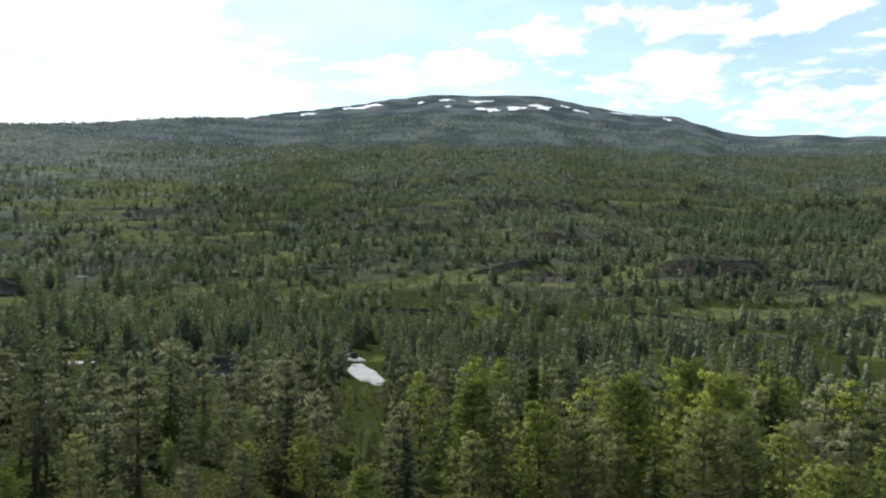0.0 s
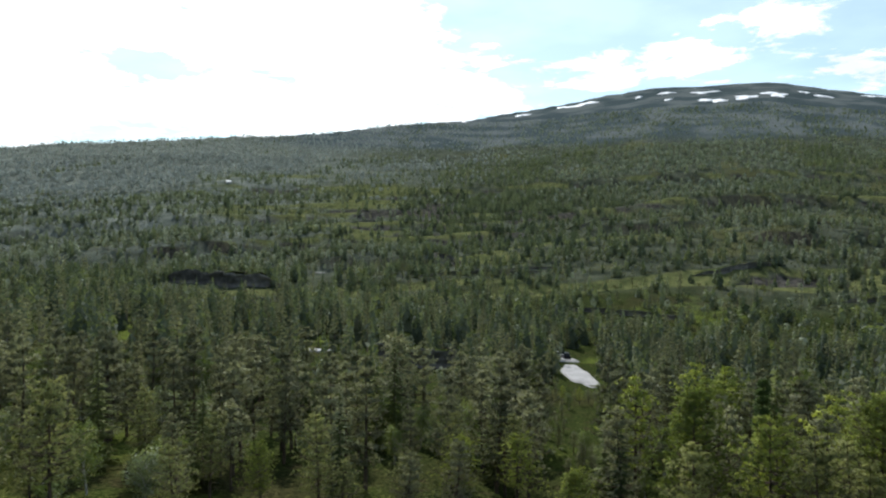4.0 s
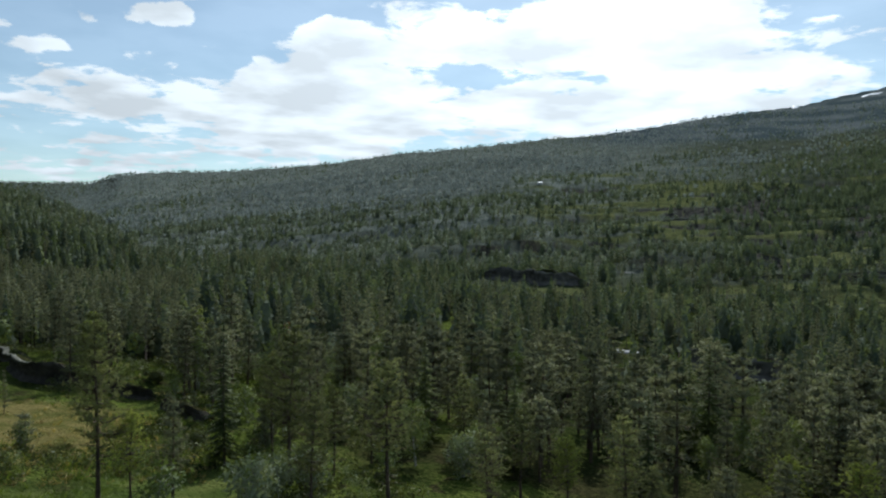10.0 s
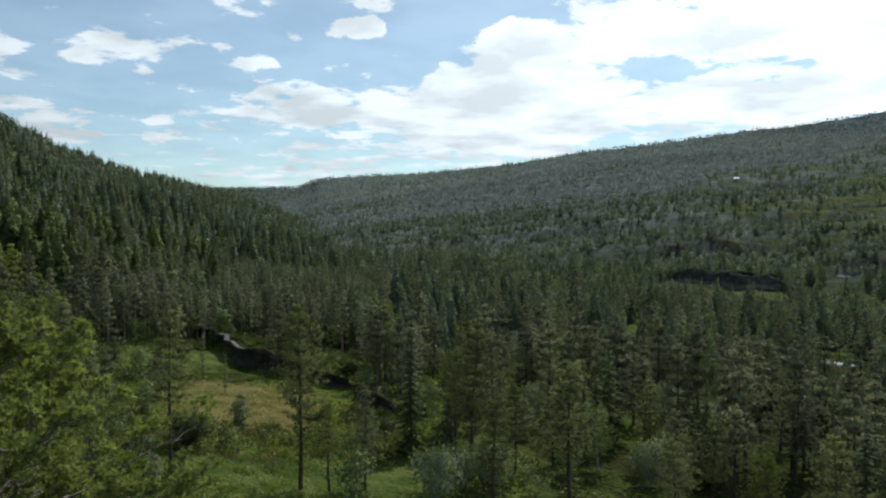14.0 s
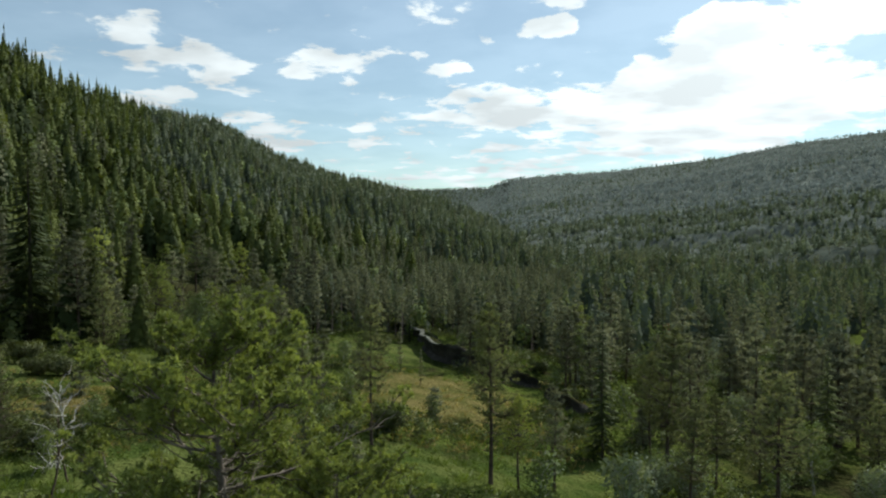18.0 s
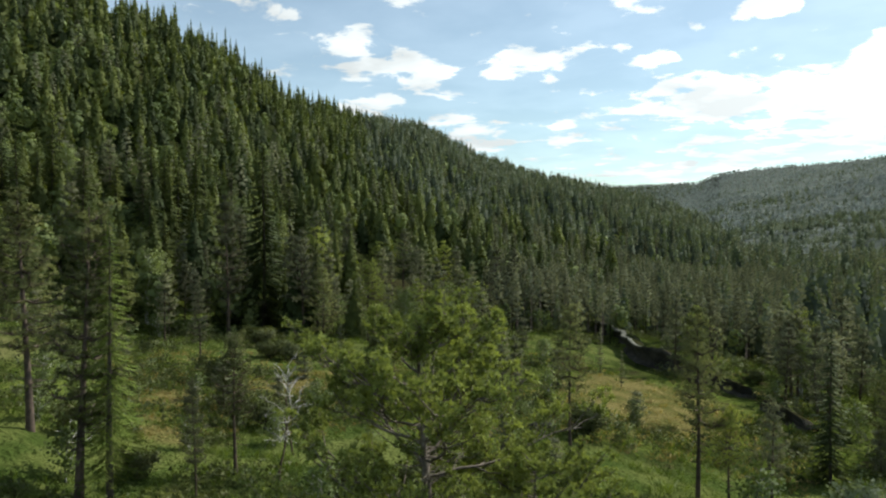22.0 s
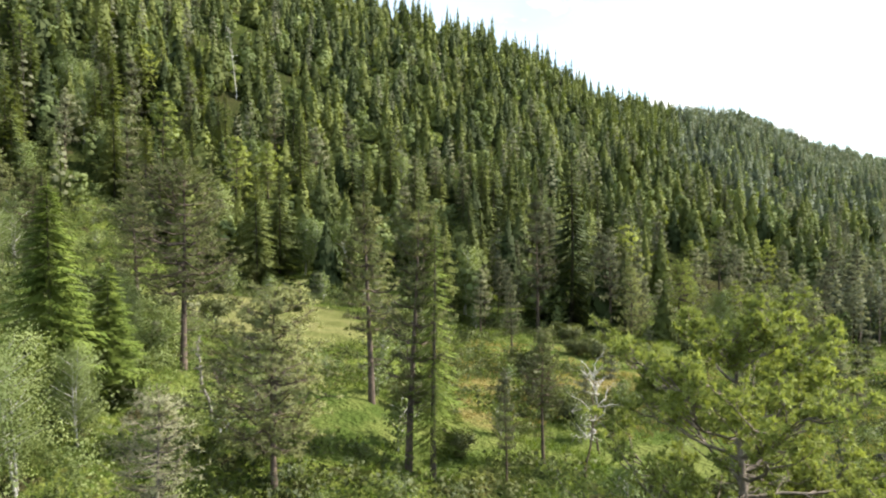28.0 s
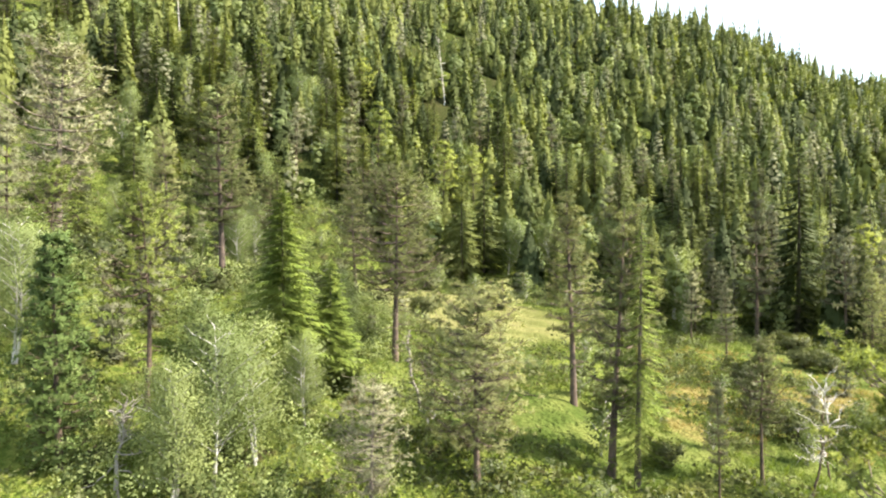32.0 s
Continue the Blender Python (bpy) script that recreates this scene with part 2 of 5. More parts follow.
GRAVEL = material("gravel", (0.22, 0.216, 0.21), (0.37, 0.36, 0.35), 0.9, 1.2, bump=0.3)
GRASS = material("grass_blades", (0.066, 0.102, 0.018), (0.160, 0.200, 0.044), 0.6, 0.10, leaf=0.35, island=0.5)
SEDGE = material("bog_sedge", (0.20, 0.15, 0.055), (0.42, 0.33, 0.13), 0.65, 0.15, leaf=0.3, island=0.5)
HEATH = material("dwarf_shrub_leaves", (0.040, 0.055, 0.020), (0.12, 0.13, 0.045), 0.6, 0.3, leaf=0.25, island=0.5)


# ---- the lie of the land ----
TABLE = np.random.RandomState(7).rand(256, 256)


def waves(x, y, size, octaves=4, gain=0.5):
    """Value noise, -1 to 1, with features of that size."""
    x, y = np.asarray(x, float), np.asarray(y, float)
    out, amp, tot = np.zeros(np.broadcast(x, y).shape), 1.0, 0.0
    for k in range(octaves):
        u, v = x / size * 2 ** k + 17.3 * k, y / size * 2 ** k - 9.1 * k
        i, j = np.floor(u).astype(int), np.floor(v).astype(int)
        a, b = u - i, v - j
        a, b = a * a * (3 - 2 * a), b * b * (3 - 2 * b)
        t = lambda p, q: TABLE[(i + p) % 256, (j + q) % 256]
        out += amp * ((t(0, 0) * (1 - a) + t(1, 0) * a) * (1 - b) + (t(0, 1) * (1 - a) + t(1, 1) * a) * b)
        tot += amp
        amp *= gain
    return out / tot * 2 - 1


def ease(a, b, v):
    s = np.clip((v - a) / (b - a), 0, 1)
    return s * s * (3 - 2 * s)


def curve(az, stations, values):
    return np.interp(az, stations, values)


# the skyline of the far side (bare ground, in degrees above the eye) and how far off it runs
FAR_AZ = (-180, -120, -97.4, -96.5, -95, -94.4, -93.3, -91.9, -90.8, -89.3, -88, -86.9, -85.7, -84.5, -83.6, -82, -80.2, -79.4, -77.2, -75.4, -74, -72.7, -70.4, -68, -65.8, -64,
          -62.6, -60.3, -58.4, -56.5, -54.8, -52.2, -50, -47, -43.8, -40.6, -37.6, -34, -31, -27, -22.5, -18, -14.3, -10, -6, -3, 0.6, 2.2, 2.9, 3.9, 10, 20, 60, 180)
FAR_EL = (3, 5, 7.0, 7.12, 7.06, 7.16, 7.42, 7.49, 7.44, 7.53, 7.75, 7.98, 8.53, 8.87, 9.3, 9.47, 9.65, 9.87, 10.35, 10.76, 11.15, 11.37, 11.46, 11.45, 11.55, 11.55,
          11.32, 11.1, 10.72, 10.46, 10.22, 9.88, 9.5, 9.3, 9.05, 8.7, 8.3, 8.0, 7.85, 7.5, 7.0, 6.6, 6.0, 5.5, 5.2, 5.0, 4.74, 4.55, 4.3, 3.9, 3.75, 3.3, 2, 3)
FAR_R = np.interp(FAR_AZ, (-180, -120, -97, -87, -79, -74, -64, -60, -53, -45, -39, -30, -22, -14, -6, 0.6, 2.2, 7.5, 10, 20, 60, 180),
                  (2000, 2200, 2300, 2400, 2500, 2600, 2600, 2500, 2300, 2000, 1850, 1650, 1550, 1600, 1750, 1900, 1980, 3000, 3600, 3600, 3000, 2000))
# the steep wooded hill on the other side
HILL_AZ = (-4, 0, 3, 8, 12, 16.6, 20.9, 25.8, 32, 36, 42, 49, 57, 75, 100, 125, 180)
HILL_EL = (-4, -0.6, 1.2, 3.1, 3.95, 4.95, 6.35, 8.9, 9.4, 10.4, 14.0, 16.0, 17.4, 20.5, 22, 12, 0)
HILL_R = (600, 620, 650, 680, 690, 690, 680, 620, 480, 420, 380, 350, 330, 310, 300, 300, 300)
FOOT_R = (300, 290, 270, 220, 190, 160, 145, 130, 112, 104, 100, 100, 102, 90, 82, 82, 90)


def ledges(x, y):
    """Long low ledges along the far slope: the rock face where this passes nought, grass on the shelf above."""
    r, az = np.hypot(x, y), np.degrees(np.arctan2(-x, y))
    return waves(-2.4 * az, r + 2.6 * az, 78, 3) * ease(-172, -150, az)


def ground(x, y):
    """The height of the ground, in metres."""
    x, y = np.asarray(x, float), np.asarray(y, float)
    r = np.hypot(x, y)
    az = np.degrees(np.arctan2(-x, y))
    # a shelf that falls away to the river on one side and climbs a little on the other
    fall = curve(az, (-180, -120, -90, -65, -45, -28, -10, 3, 14, 60), (5, 20, 26, 27, 22, 14, 8.5, 5, 0.5, 0))
    rise = curve(az, (20, 37, 50, 55, 65, 80, 95, 130, 180), (0, 0.3, 1.5, 3.6, 5, 10, 12.5, 10, 4))
    h = -14.5 - fall * (1 - np.exp(-r / 130)) + rise * ease(10, 60, r) + 0.035 * np.clip(r - 55, 0, 60) * ease(45, 65, az)
    start = curve(az, (-100, -65, -28, 0, 10), (280, 290, 400, 620, 800))
    crest, top = curve(az, FAR_AZ, FAR_R), curve(az, FAR_AZ, FAR_EL)
    top = crest * np.tan(np.radians(top))
    s = np.clip((r - start) / (crest - start), 0, 1)
    far = (top + 14.5 + fall) * s ** 1.3 - 0.12 * np.clip(r - crest, 0, None)
    foot, hr = curve(az, HILL_AZ, FOOT_R), curve(az, HILL_AZ, HILL_R)
    ht = hr * np.tan(np.radians(curve(az, HILL_AZ, HILL_EL))) + 12
    q = np.clip((r - foot) / (hr - foot), 0, 1)
    hill = (ht * q ** 1.08 - 0.25 * np.clip(r - hr, 0, 500)) * ease(-6, 1, az)
    h = np.where(r < crest * 0.98, h + np.maximum(far, hill), h + far)
    # knolls and ledges
    h = h + waves(x, y, 26, 3) * 0.45 * ease(15, 45, r) + waves(x, y, 3.2, 2) * 0.28 * ease(15, 30, r) * ease(140, 90, r) + waves(x, y, 90, 4) * np.clip((r - 90) / 90, 0, 3.2) * (1 - 0.7 * ease(1200, 1700, r) * ease(-40, -50, az)) * (0.4 + 0.6 * ease(10, -5, az))
    h = h + waves(x, y, 22, 3, 0.6) * 1.5 * ease(240, 340, r) * ease(1100, 700, r) * ease(-24, -38, az)
    step = ledges(x, y)
    h = h + 5.0 * np.tanh(step * 9) * ease(230, 420, r) * ease(14, -2, az) * ease(1500, 900, r)
    # the ground steps up behind the rock ledge beside the bog
    u, v = -0.54 * (x + 15.3) + 0.84 * (y - 91), 0.84 * (x + 15.3) + 0.54 * (y - 91)
    h = h + 1.2 * ease(1.5, 5, v) * ease(17, 12, np.abs(u)) * ease(24, 9, v)
    for az0, r0, half, high, deep in BLUFFS:
        h = h + bluff(x, y, az0, r0, half, high, deep)
    return EYE + h


# rock faces that look towards the bog: azimuth, distance, half length, height, depth of the shelf behind
BLUFFS = ((-86, 420, 36, 9, 60), (-43, 500, 60, 7, 60), (-76, 540, 50, 8, 70), (-64, 640, 60, 8, 60))


def bluff(x, y, az0, r0, half, high, deep):
    t = radians(az0)
    u, v = x * math.cos(t) + y * math.sin(t), -x * math.sin(t) + y * math.cos(t) - r0
    v = v + 0.12 * half * waves(x, y, half * 0.5, 3) + 0.25 * u * math.sin(az0)
    w = half * 0.09
    return high * ease(-w, w, v) * ease(half, half * 0.6, np.abs(u)) * ease(deep * 1.6, deep * 0.5, v)


def at(az, r, lift=0.0):
    x, y = -math.sin(radians(az)) * r, math.cos(radians(az)) * r
    return Vector((x, y, float(ground(x, y)) + lift))


def wooded(x, y):
    """How open the wood is: 0 open, 1 closed."""
    r = np.hypot(x, y)
    az = np.degrees(np.arctan2(-x, y))
    n = waves(x, y, 55, 3)
    m = waves(x * 0.45 + y * 0.3, y - x * 0.6, 95, 3)
    s = ledges(x, y)
    shelf = ease(6, -2, az) * ease(0.0, 0.05, s) * ease(0.26, 0.14, s) * ease(230, 330, r) * ease(1300, 800, r)
    crag = ease(-0.12, -0.06, s) * ease(0.03, -0.01, s) * ease(230, 330, r) * ease(1300, 800, r) * ease(6, -2, az)
    shelf, crag = shelf * ease(-24, -36, az), crag * ease(-24, -36, az)
    thin = 1 - 0.12 * ease(-36, -50, az) * ease(280, 380, r) * ease(1000, 750, r)
    return thin * (1 - 0.72 * np.maximum(shelf, 0.8 * crag)) * np.where(az > 2, 1.0, np.where(r < 260, ease(-0.55, -0.1, n), 0.34 + 0.66 * ease(-0.42, 0.02, m + 0.35 * n + 0.5 * ease(-40, -22, az) - 0.22 * ease(-34, -44, az) * ease(850, 620, r))))


def rounded(verts, tris, keep=0.4, rise=0.3):
    """Normals for the sprays of a crown, bent outwards from its stem as the mass of needles faces, and the triangles turned to match."""
    verts, tris = np.asarray(verts, float), np.asarray(tris)
    c = verts[tris].mean(1)
    mid = 0.5 * (c[:, 2].min() + c[:, 2].max())
    tall = max(c[:, 2].max() - mid, 0.1)
    out = np.stack((c[:, 0], c[:, 1], np.zeros(len(c))), -1)
    out = unit(out) + np.array([0, 0, 1.0]) * (rise + 0.55 * (c[:, 2] - mid) / tall)[:, None]
    out = unit(out)
    face = unit(np.cross(verts[tris[:, 1]] - verts[tris[:, 0]], verts[tris[:, 2]] - verts[tris[:, 0]]))
    wrong = (face * out).sum(1) < 0
    tris = tris.copy()
    tris[wrong] = tris[wrong][:, ::-1]
    face[wrong] *= -1
    normals = np.zeros(verts.shape)
    normals[tris.ravel()] = np.repeat(unit(out * (1 - keep) + face * keep), 3, 0)
    return tris, normals


def link(name, verts, tris, mat, parent=None, label="", smooth=False, slots=None, normals=None):
    """A mesh of triangles from arrays, as one object."""
    me = bpy.data.meshes.new(name)
    verts, tris = np.asarray(verts, np.float32).reshape(-1, 3), np.asarray(tris, np.int32).reshape(-1, 3)
    me.vertices.add(len(verts))
    me.vertices.foreach_set("co", verts.ravel())
    me.loops.add(tris.size)
    me.loops.foreach_set("vertex_index", tris.ravel())
    me.polygons.add(len(tris))
    me.polygons.foreach_set("loop_start", np.arange(0, tris.size, 3, dtype=np.int32))
    if smooth:
        me.polygons.foreach_set("use_smooth", np.ones(len(tris), bool))
    for one in (mat if isinstance(mat, tuple) else (mat,)):
        me.materials.append(one)
    if slots is not None:
        me.polygons.foreach_set("material_index", np.asarray(slots, np.int32))
    me.update(calc_edges=True)
    if normals is not None:
        me.polygons.foreach_set("use_smooth", np.ones(len(tris), bool))
        me.normals_split_custom_set_from_vertices(normals)
    ob = new(name, me)
    if parent:
        ob.parent = parent
    if label:
        tagged(ob, label)
    return ob


def ground_material():
    m = bpy.data.materials.new("ground_cover")
    m.use_nodes = True
    N, L = m.node_tree.nodes, m.node_tree.links
    b = N["Principled BSDF"]
    b.inputs["Roughness"].default_value, b.inputs["Specular IOR Level"].default_value = 1.0, 0.0
    geo = N.new("ShaderNodeNewGeometry")

    def tex(scale, detail=6.0):
        n = N.new("ShaderNodeTexNoise")
        n.inputs["Scale"].default_value, n.inputs["Detail"].default_value = scale, detail
        L.new(geo.outputs["Position"], n.inputs["Vector"])
        return n.outputs["Fac"]

    def ramp(v, lo, hi):
        r = N.new("ShaderNodeMapRange")
        r.interpolation_type = "SMOOTHSTEP"
        r.inputs["From Min"].default_value, r.inputs["From Max"].default_value = lo, hi
        L.new(v, r.inputs["Value"])
        return r.outputs[0]

    def mix(f, a, c):
        n = N.new("ShaderNodeMix")
        n.data_type = "RGBA"
        L.new(f, n.inputs["Factor"])
        for sock, v in (("A", a), ("B", c)):
            if isinstance(v, tuple):
                n.inputs[sock].default_value = (*v, 1)
            else:
                L.new(v, n.inputs[sock])
        return n.outputs["Result"]

    def mask(name):
        n = N.new("ShaderNodeAttribute")
        n.attribute_name = name
        return n.outputs["Fac"]

    fine, mid, wide = tex(2.6, 10.0), tex(0.14), tex(0.02, 4.0)
    moss = mix(ramp(fine, 0.35, 0.65), (0.015, 0.024, 0.007), (0.044, 0.054, 0.016))
    green = mix(ramp(fine, 0.35, 0.65), (0.060, 0.088, 0.016), (0.130, 0.152, 0.034))
    heath = mix(ramp(fine, 0.4, 0.6), (0.024, 0.025, 0.011), (0.055, 0.050, 0.022))
    col = mix(ramp(wide, 0.50, 0.66), moss, heath)
    col = mix(ramp(tex(0.028, 8.0), 0.54, 0.62), col, mix(ramp(mid, 0.3, 0.7), moss, green))
    fell = mix(ramp(tex(0.06, 8.0), 0.38, 0.62), (0.030, 0.038, 0.027), (0.078, 0.088, 0.062))
    # far woodland floor, its dark tone lifted to pale grey-green by painted haze
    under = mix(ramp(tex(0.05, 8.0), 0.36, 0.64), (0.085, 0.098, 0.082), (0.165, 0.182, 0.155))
    col = mix(ramp(mask("fell"), 0.1, 0.9), col, mix(ramp(tex(0.012, 8.0), 0.56, 0.62), fell, mix(ramp(fine, 0.3, 0.7), (0.044, 0.050, 0.024), (0.095, 0.098, 0.046))))
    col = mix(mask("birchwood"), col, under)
    col = mix(ramp(mask("shelf"), 0.2, 0.7), col, mix(ramp(mid, 0.35, 0.65), (0.058, 0.070, 0.028), (0.122, 0.130, 0.052)))
    col = mix(ramp(mask("crag"), 0.3, 0.8), col, mix(ramp(tex(0.25, 8.0), 0.4, 0.6), (0.020, 0.021, 0.020), (0.075, 0.070, 0.062)))
    col = mix(ramp(mask("lush"), 0.2, 0.6), col, mix(ramp(mid, 0.36, 0.58), moss, green))
    col = mix(ramp(tex(0.55, 7.0), 0.56, 0.66), col, heath)
    col = mix(ramp(tex(1.3, 4.0), 0.62, 0.74), col, (0.105, 0.110, 0.032))
    bog = mix(ramp(tex(0.5), 0.4, 0.62), (0.104, 0.102, 0.030), (0.172, 0.144, 0.052))
    col = mix(ramp(mask("bog"), 0.25, 0.75), col, bog)
    glade = mix(ramp(tex(0.4), 0.35, 0.65), (0.055, 0.080, 0.018), (0.118, 0.136, 0.038))
    col = mix(ramp(mask("glade"), 0.3, 0.8), col, glade)
    hay = mix(ramp(tex(0.35), 0.35, 0.65), (0.100, 0.108, 0.034), (0.160, 0.155, 0.060))
    col = mix(ramp(mask("hay"), 0.25, 0.75), col, hay)
    # mountain heath, with the bluish cast of distance put into its colour
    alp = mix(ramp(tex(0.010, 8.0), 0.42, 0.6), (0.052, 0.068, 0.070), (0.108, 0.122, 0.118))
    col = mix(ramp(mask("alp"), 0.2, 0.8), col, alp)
    stone = mix(ramp(tex(0.8, 8.0), 0.35, 0.65), (0.018, 0.018, 0.013), (0.060, 0.056, 0.044))
    slope = N.new("ShaderNodeSeparateXYZ")
    L.new(geo.outputs["True Normal"], slope.inputs[0])
    col = mix(ramp(slope.outputs[2], 0.84, 0.70), col, stone)
    L.new(col, b.inputs["Base Color"])
    bp = N.new("ShaderNodeBump")
    bp.inputs["Strength"].default_value, bp.inputs["Distance"].default_value = 1.0, 0.5
    L.new(fine, bp.inputs["Height"])
    L.new(bp.outputs[0], b.inputs["Normal"])
    return m


def spot(x, y, az, r, wide, deep, turn=0.0):
    """1 at the middle of an oval patch, 0 outside it, with an uneven edge."""
    c = at(az, r)
    a = radians(az + turn)
    u, v = (x - c.x) * math.cos(a) + (y - c.y) * math.sin(a), -(x - c.x) * math.sin(a) + (y - c.y) * math.cos(a)
    return np.clip(1.6 - 1.1 * np.hypot(u / wide, v / deep) + 0.35 * waves(x, y, 7, 3), 0, 1)


# open patches: azimuth, distance, half width, half depth
BOGS = ((8.2, 68, 9, 10), (36, 66, 6, 5), (32, 74, 6, 4), (45.5, 62, 3.0, 3), (46, 47, 1.5, 9))
HAYS = ((63.2, 77, 11.5, 15),)

GREENS = ((36, 84, 16, 10), (12, 45, 8, 6), (28, 47, 10, 7), (56, 44, 12, 6), (-2, 47, 8, 6), (14, 92, 8, 10))


def open_patch(x, y):
    out = np.zeros(np.shape(x))
    for a, r, w, d in BOGS + HAYS + GREENS:
        out = np.maximum(out, spot(x, y, a, r, w, d))
    return out


def build_ground():
    az = np.concatenate((np.arange(-104, 104.01, 0.45), np.arange(108, 254, 4.0)))
    rr = np.concatenate(([0.0], np.geomspace(4, 30, 14)[:-1], np.geomspace(30, 4900, 300)))
    A, R = np.meshgrid(np.radians(az), rr, indexing="ij")
    X, Y = -np.sin(A) * R, np.cos(A) * R
    Z = ground(X, Y)
    n, k = A.shape
    i, j = np.meshgrid(np.arange(n), np.arange(k - 1), indexing="ij")
    a, b = i * k + j, ((i + 1) % n) * k + j
    tris = np.concatenate((np.stack((a, b + 1, a + 1), -1).reshape(-1, 3), np.stack((a, b, b + 1), -1)[:, 1:].reshape(-1, 3)))
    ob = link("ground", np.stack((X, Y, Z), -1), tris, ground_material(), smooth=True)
    x, y = X.ravel(), Y.ravel()
    bog, hay = np.zeros(x.shape), np.zeros(x.shape)
    for s in BOGS:
        bog = np.maximum(bog, spot(x, y, *s))
    for s in HAYS:
        hay = np.maximum(hay, spot(x, y, *s))
    glade = np.zeros(x.shape)
    for s in GREENS:
        glade = np.maximum(glade, spot(x, y, *s))
    high = Z.ravel() - EYE
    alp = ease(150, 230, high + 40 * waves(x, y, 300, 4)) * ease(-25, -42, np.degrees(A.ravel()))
    s = ledges(x, y)
    span = ease(230, 330, R.ravel()) * ease(1400, 900, R.ravel()) * ease(-22, -36, np.degrees(A.ravel())) * ease(-172, -150, np.degrees(A.ravel()))
    shelf, crag = ease(0.0, 0.04, s) * ease(0.24, 0.10, s) * span, ease(-0.11, -0.05, s) * ease(0.03, -0.01, s) * span
    fell = ease(280, 480, R.ravel() + 90 * waves(x, y, 80, 3)) * ease(10, 3, np.degrees(A.ravel()))
    lush = ease(130, 90, R.ravel()) * (0.22 + 0.78 * np.maximum(ease(-24, 2, np.degrees(A.ravel())), ease(-125, -165, np.degrees(A.ravel()))))
    lush = 0.7 + (lush - 0.7) * ease(3, 26, R.ravel())
    # where the haze-paled floor colour lies: far off, ahead and to the right
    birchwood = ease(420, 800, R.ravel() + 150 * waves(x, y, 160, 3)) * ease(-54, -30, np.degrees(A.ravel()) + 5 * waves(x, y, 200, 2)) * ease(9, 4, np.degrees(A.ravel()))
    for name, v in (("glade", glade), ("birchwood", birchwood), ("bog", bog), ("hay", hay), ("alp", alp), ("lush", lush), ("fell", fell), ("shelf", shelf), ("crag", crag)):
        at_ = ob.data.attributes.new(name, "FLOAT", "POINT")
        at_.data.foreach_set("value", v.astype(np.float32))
    return tagged(ob, "rolling ground of moss, grass, heather and bog", "ground", kind="structure")


build_ground()


# ---- trees ----
def unit(v):
    return v / np.maximum(np.linalg.norm(v, axis=-1, keepdims=True), 1e-9)


def tube(points, radii, sides=6):
    """A tapered tube along a line of points."""
    p, rad = np.asarray(points, float), np.asarray(radii, float)
    d = unit(np.gradient(p, axis=0))
    ref = np.where(np.abs(d[:, 2:3]) > 0.9, np.array([[1.0, 0, 0]]), np.array([[0, 0, 1.0]]))
    u = unit(np.cross(d, ref))
    v = np.cross(d, u)
    a = np.arange(sides) / sides * 2 * np.pi
    ring = p[:, None] + rad[:, None, None] * (np.cos(a)[None, :, None] * u[:, None] + np.sin(a)[None, :, None] * v[:, None])
    n = len(p)
    i, j = np.meshgrid(np.arange(n - 1), np.arange(sides), indexing="ij")
    q = i * sides + j
    w = i * sides + (j + 1) % sides
    return ring.reshape(-1, 3), np.concatenate((np.stack((q, w, w + sides), -1).reshape(-1, 3), np.stack((q, w + sides, q + sides), -1).reshape(-1, 3)))


def joined(pieces):
    V, F, n = [], [], 0
    for v, f in pieces:
        V.append(v)
        F.append(f + n)
        n += len(v)
    return np.concatenate(V), np.concatenate(F)


def soup(tri):
    """Loose triangles (n, 3, 3) as vertices and faces."""
    tri = np.asarray(tri).reshape(-1, 3, 3)
    return tri.reshape(-1, 3), np.arange(len(tri) * 3).reshape(-1, 3)


def tufts(centres, rng, count, spread, size, lean=(0, 0, 0.25), thin=0.4, level=0.0):
    """Sprays of needles: long thin triangles that fan out round each centre."""
    c = np.repeat(np.asarray(centres, float), count, 0)
    d = unit((rng.normal(size=c.shape) + np.asarray(lean)) * np.array([1, 1, 1 - 0.6 * level]))
    c = c + d * spread * rng.uniform(0.1, 1, (len(c), 1))
    side = unit(np.cross(d, rng.normal(size=c.shape) + np.array([0, 0, 2.0 * level])))
    s = size * rng.uniform(0.6, 1.35, (len(c), 1))
    return np.stack((c - side * s * thin, c + side * s * thin, c + d * s), 1)


def leaves(centres, rng, count, spread, size):
    """Small leaves scattered in clumps."""
    c = np.repeat(np.asarray(centres, float), count, 0)
    c = c + rng.normal(size=c.shape) * spread * np.array([1, 1, 0.8])
    u = unit(rng.normal(size=c.shape))
    v = unit(np.cross(u, rng.normal(size=c.shape)))
    s = size * rng.uniform(0.6, 1.4, (len(c), 1))
    return np.stack((c - u * s * 0.5, c + u * s * 0.5, c + v * s), 1)


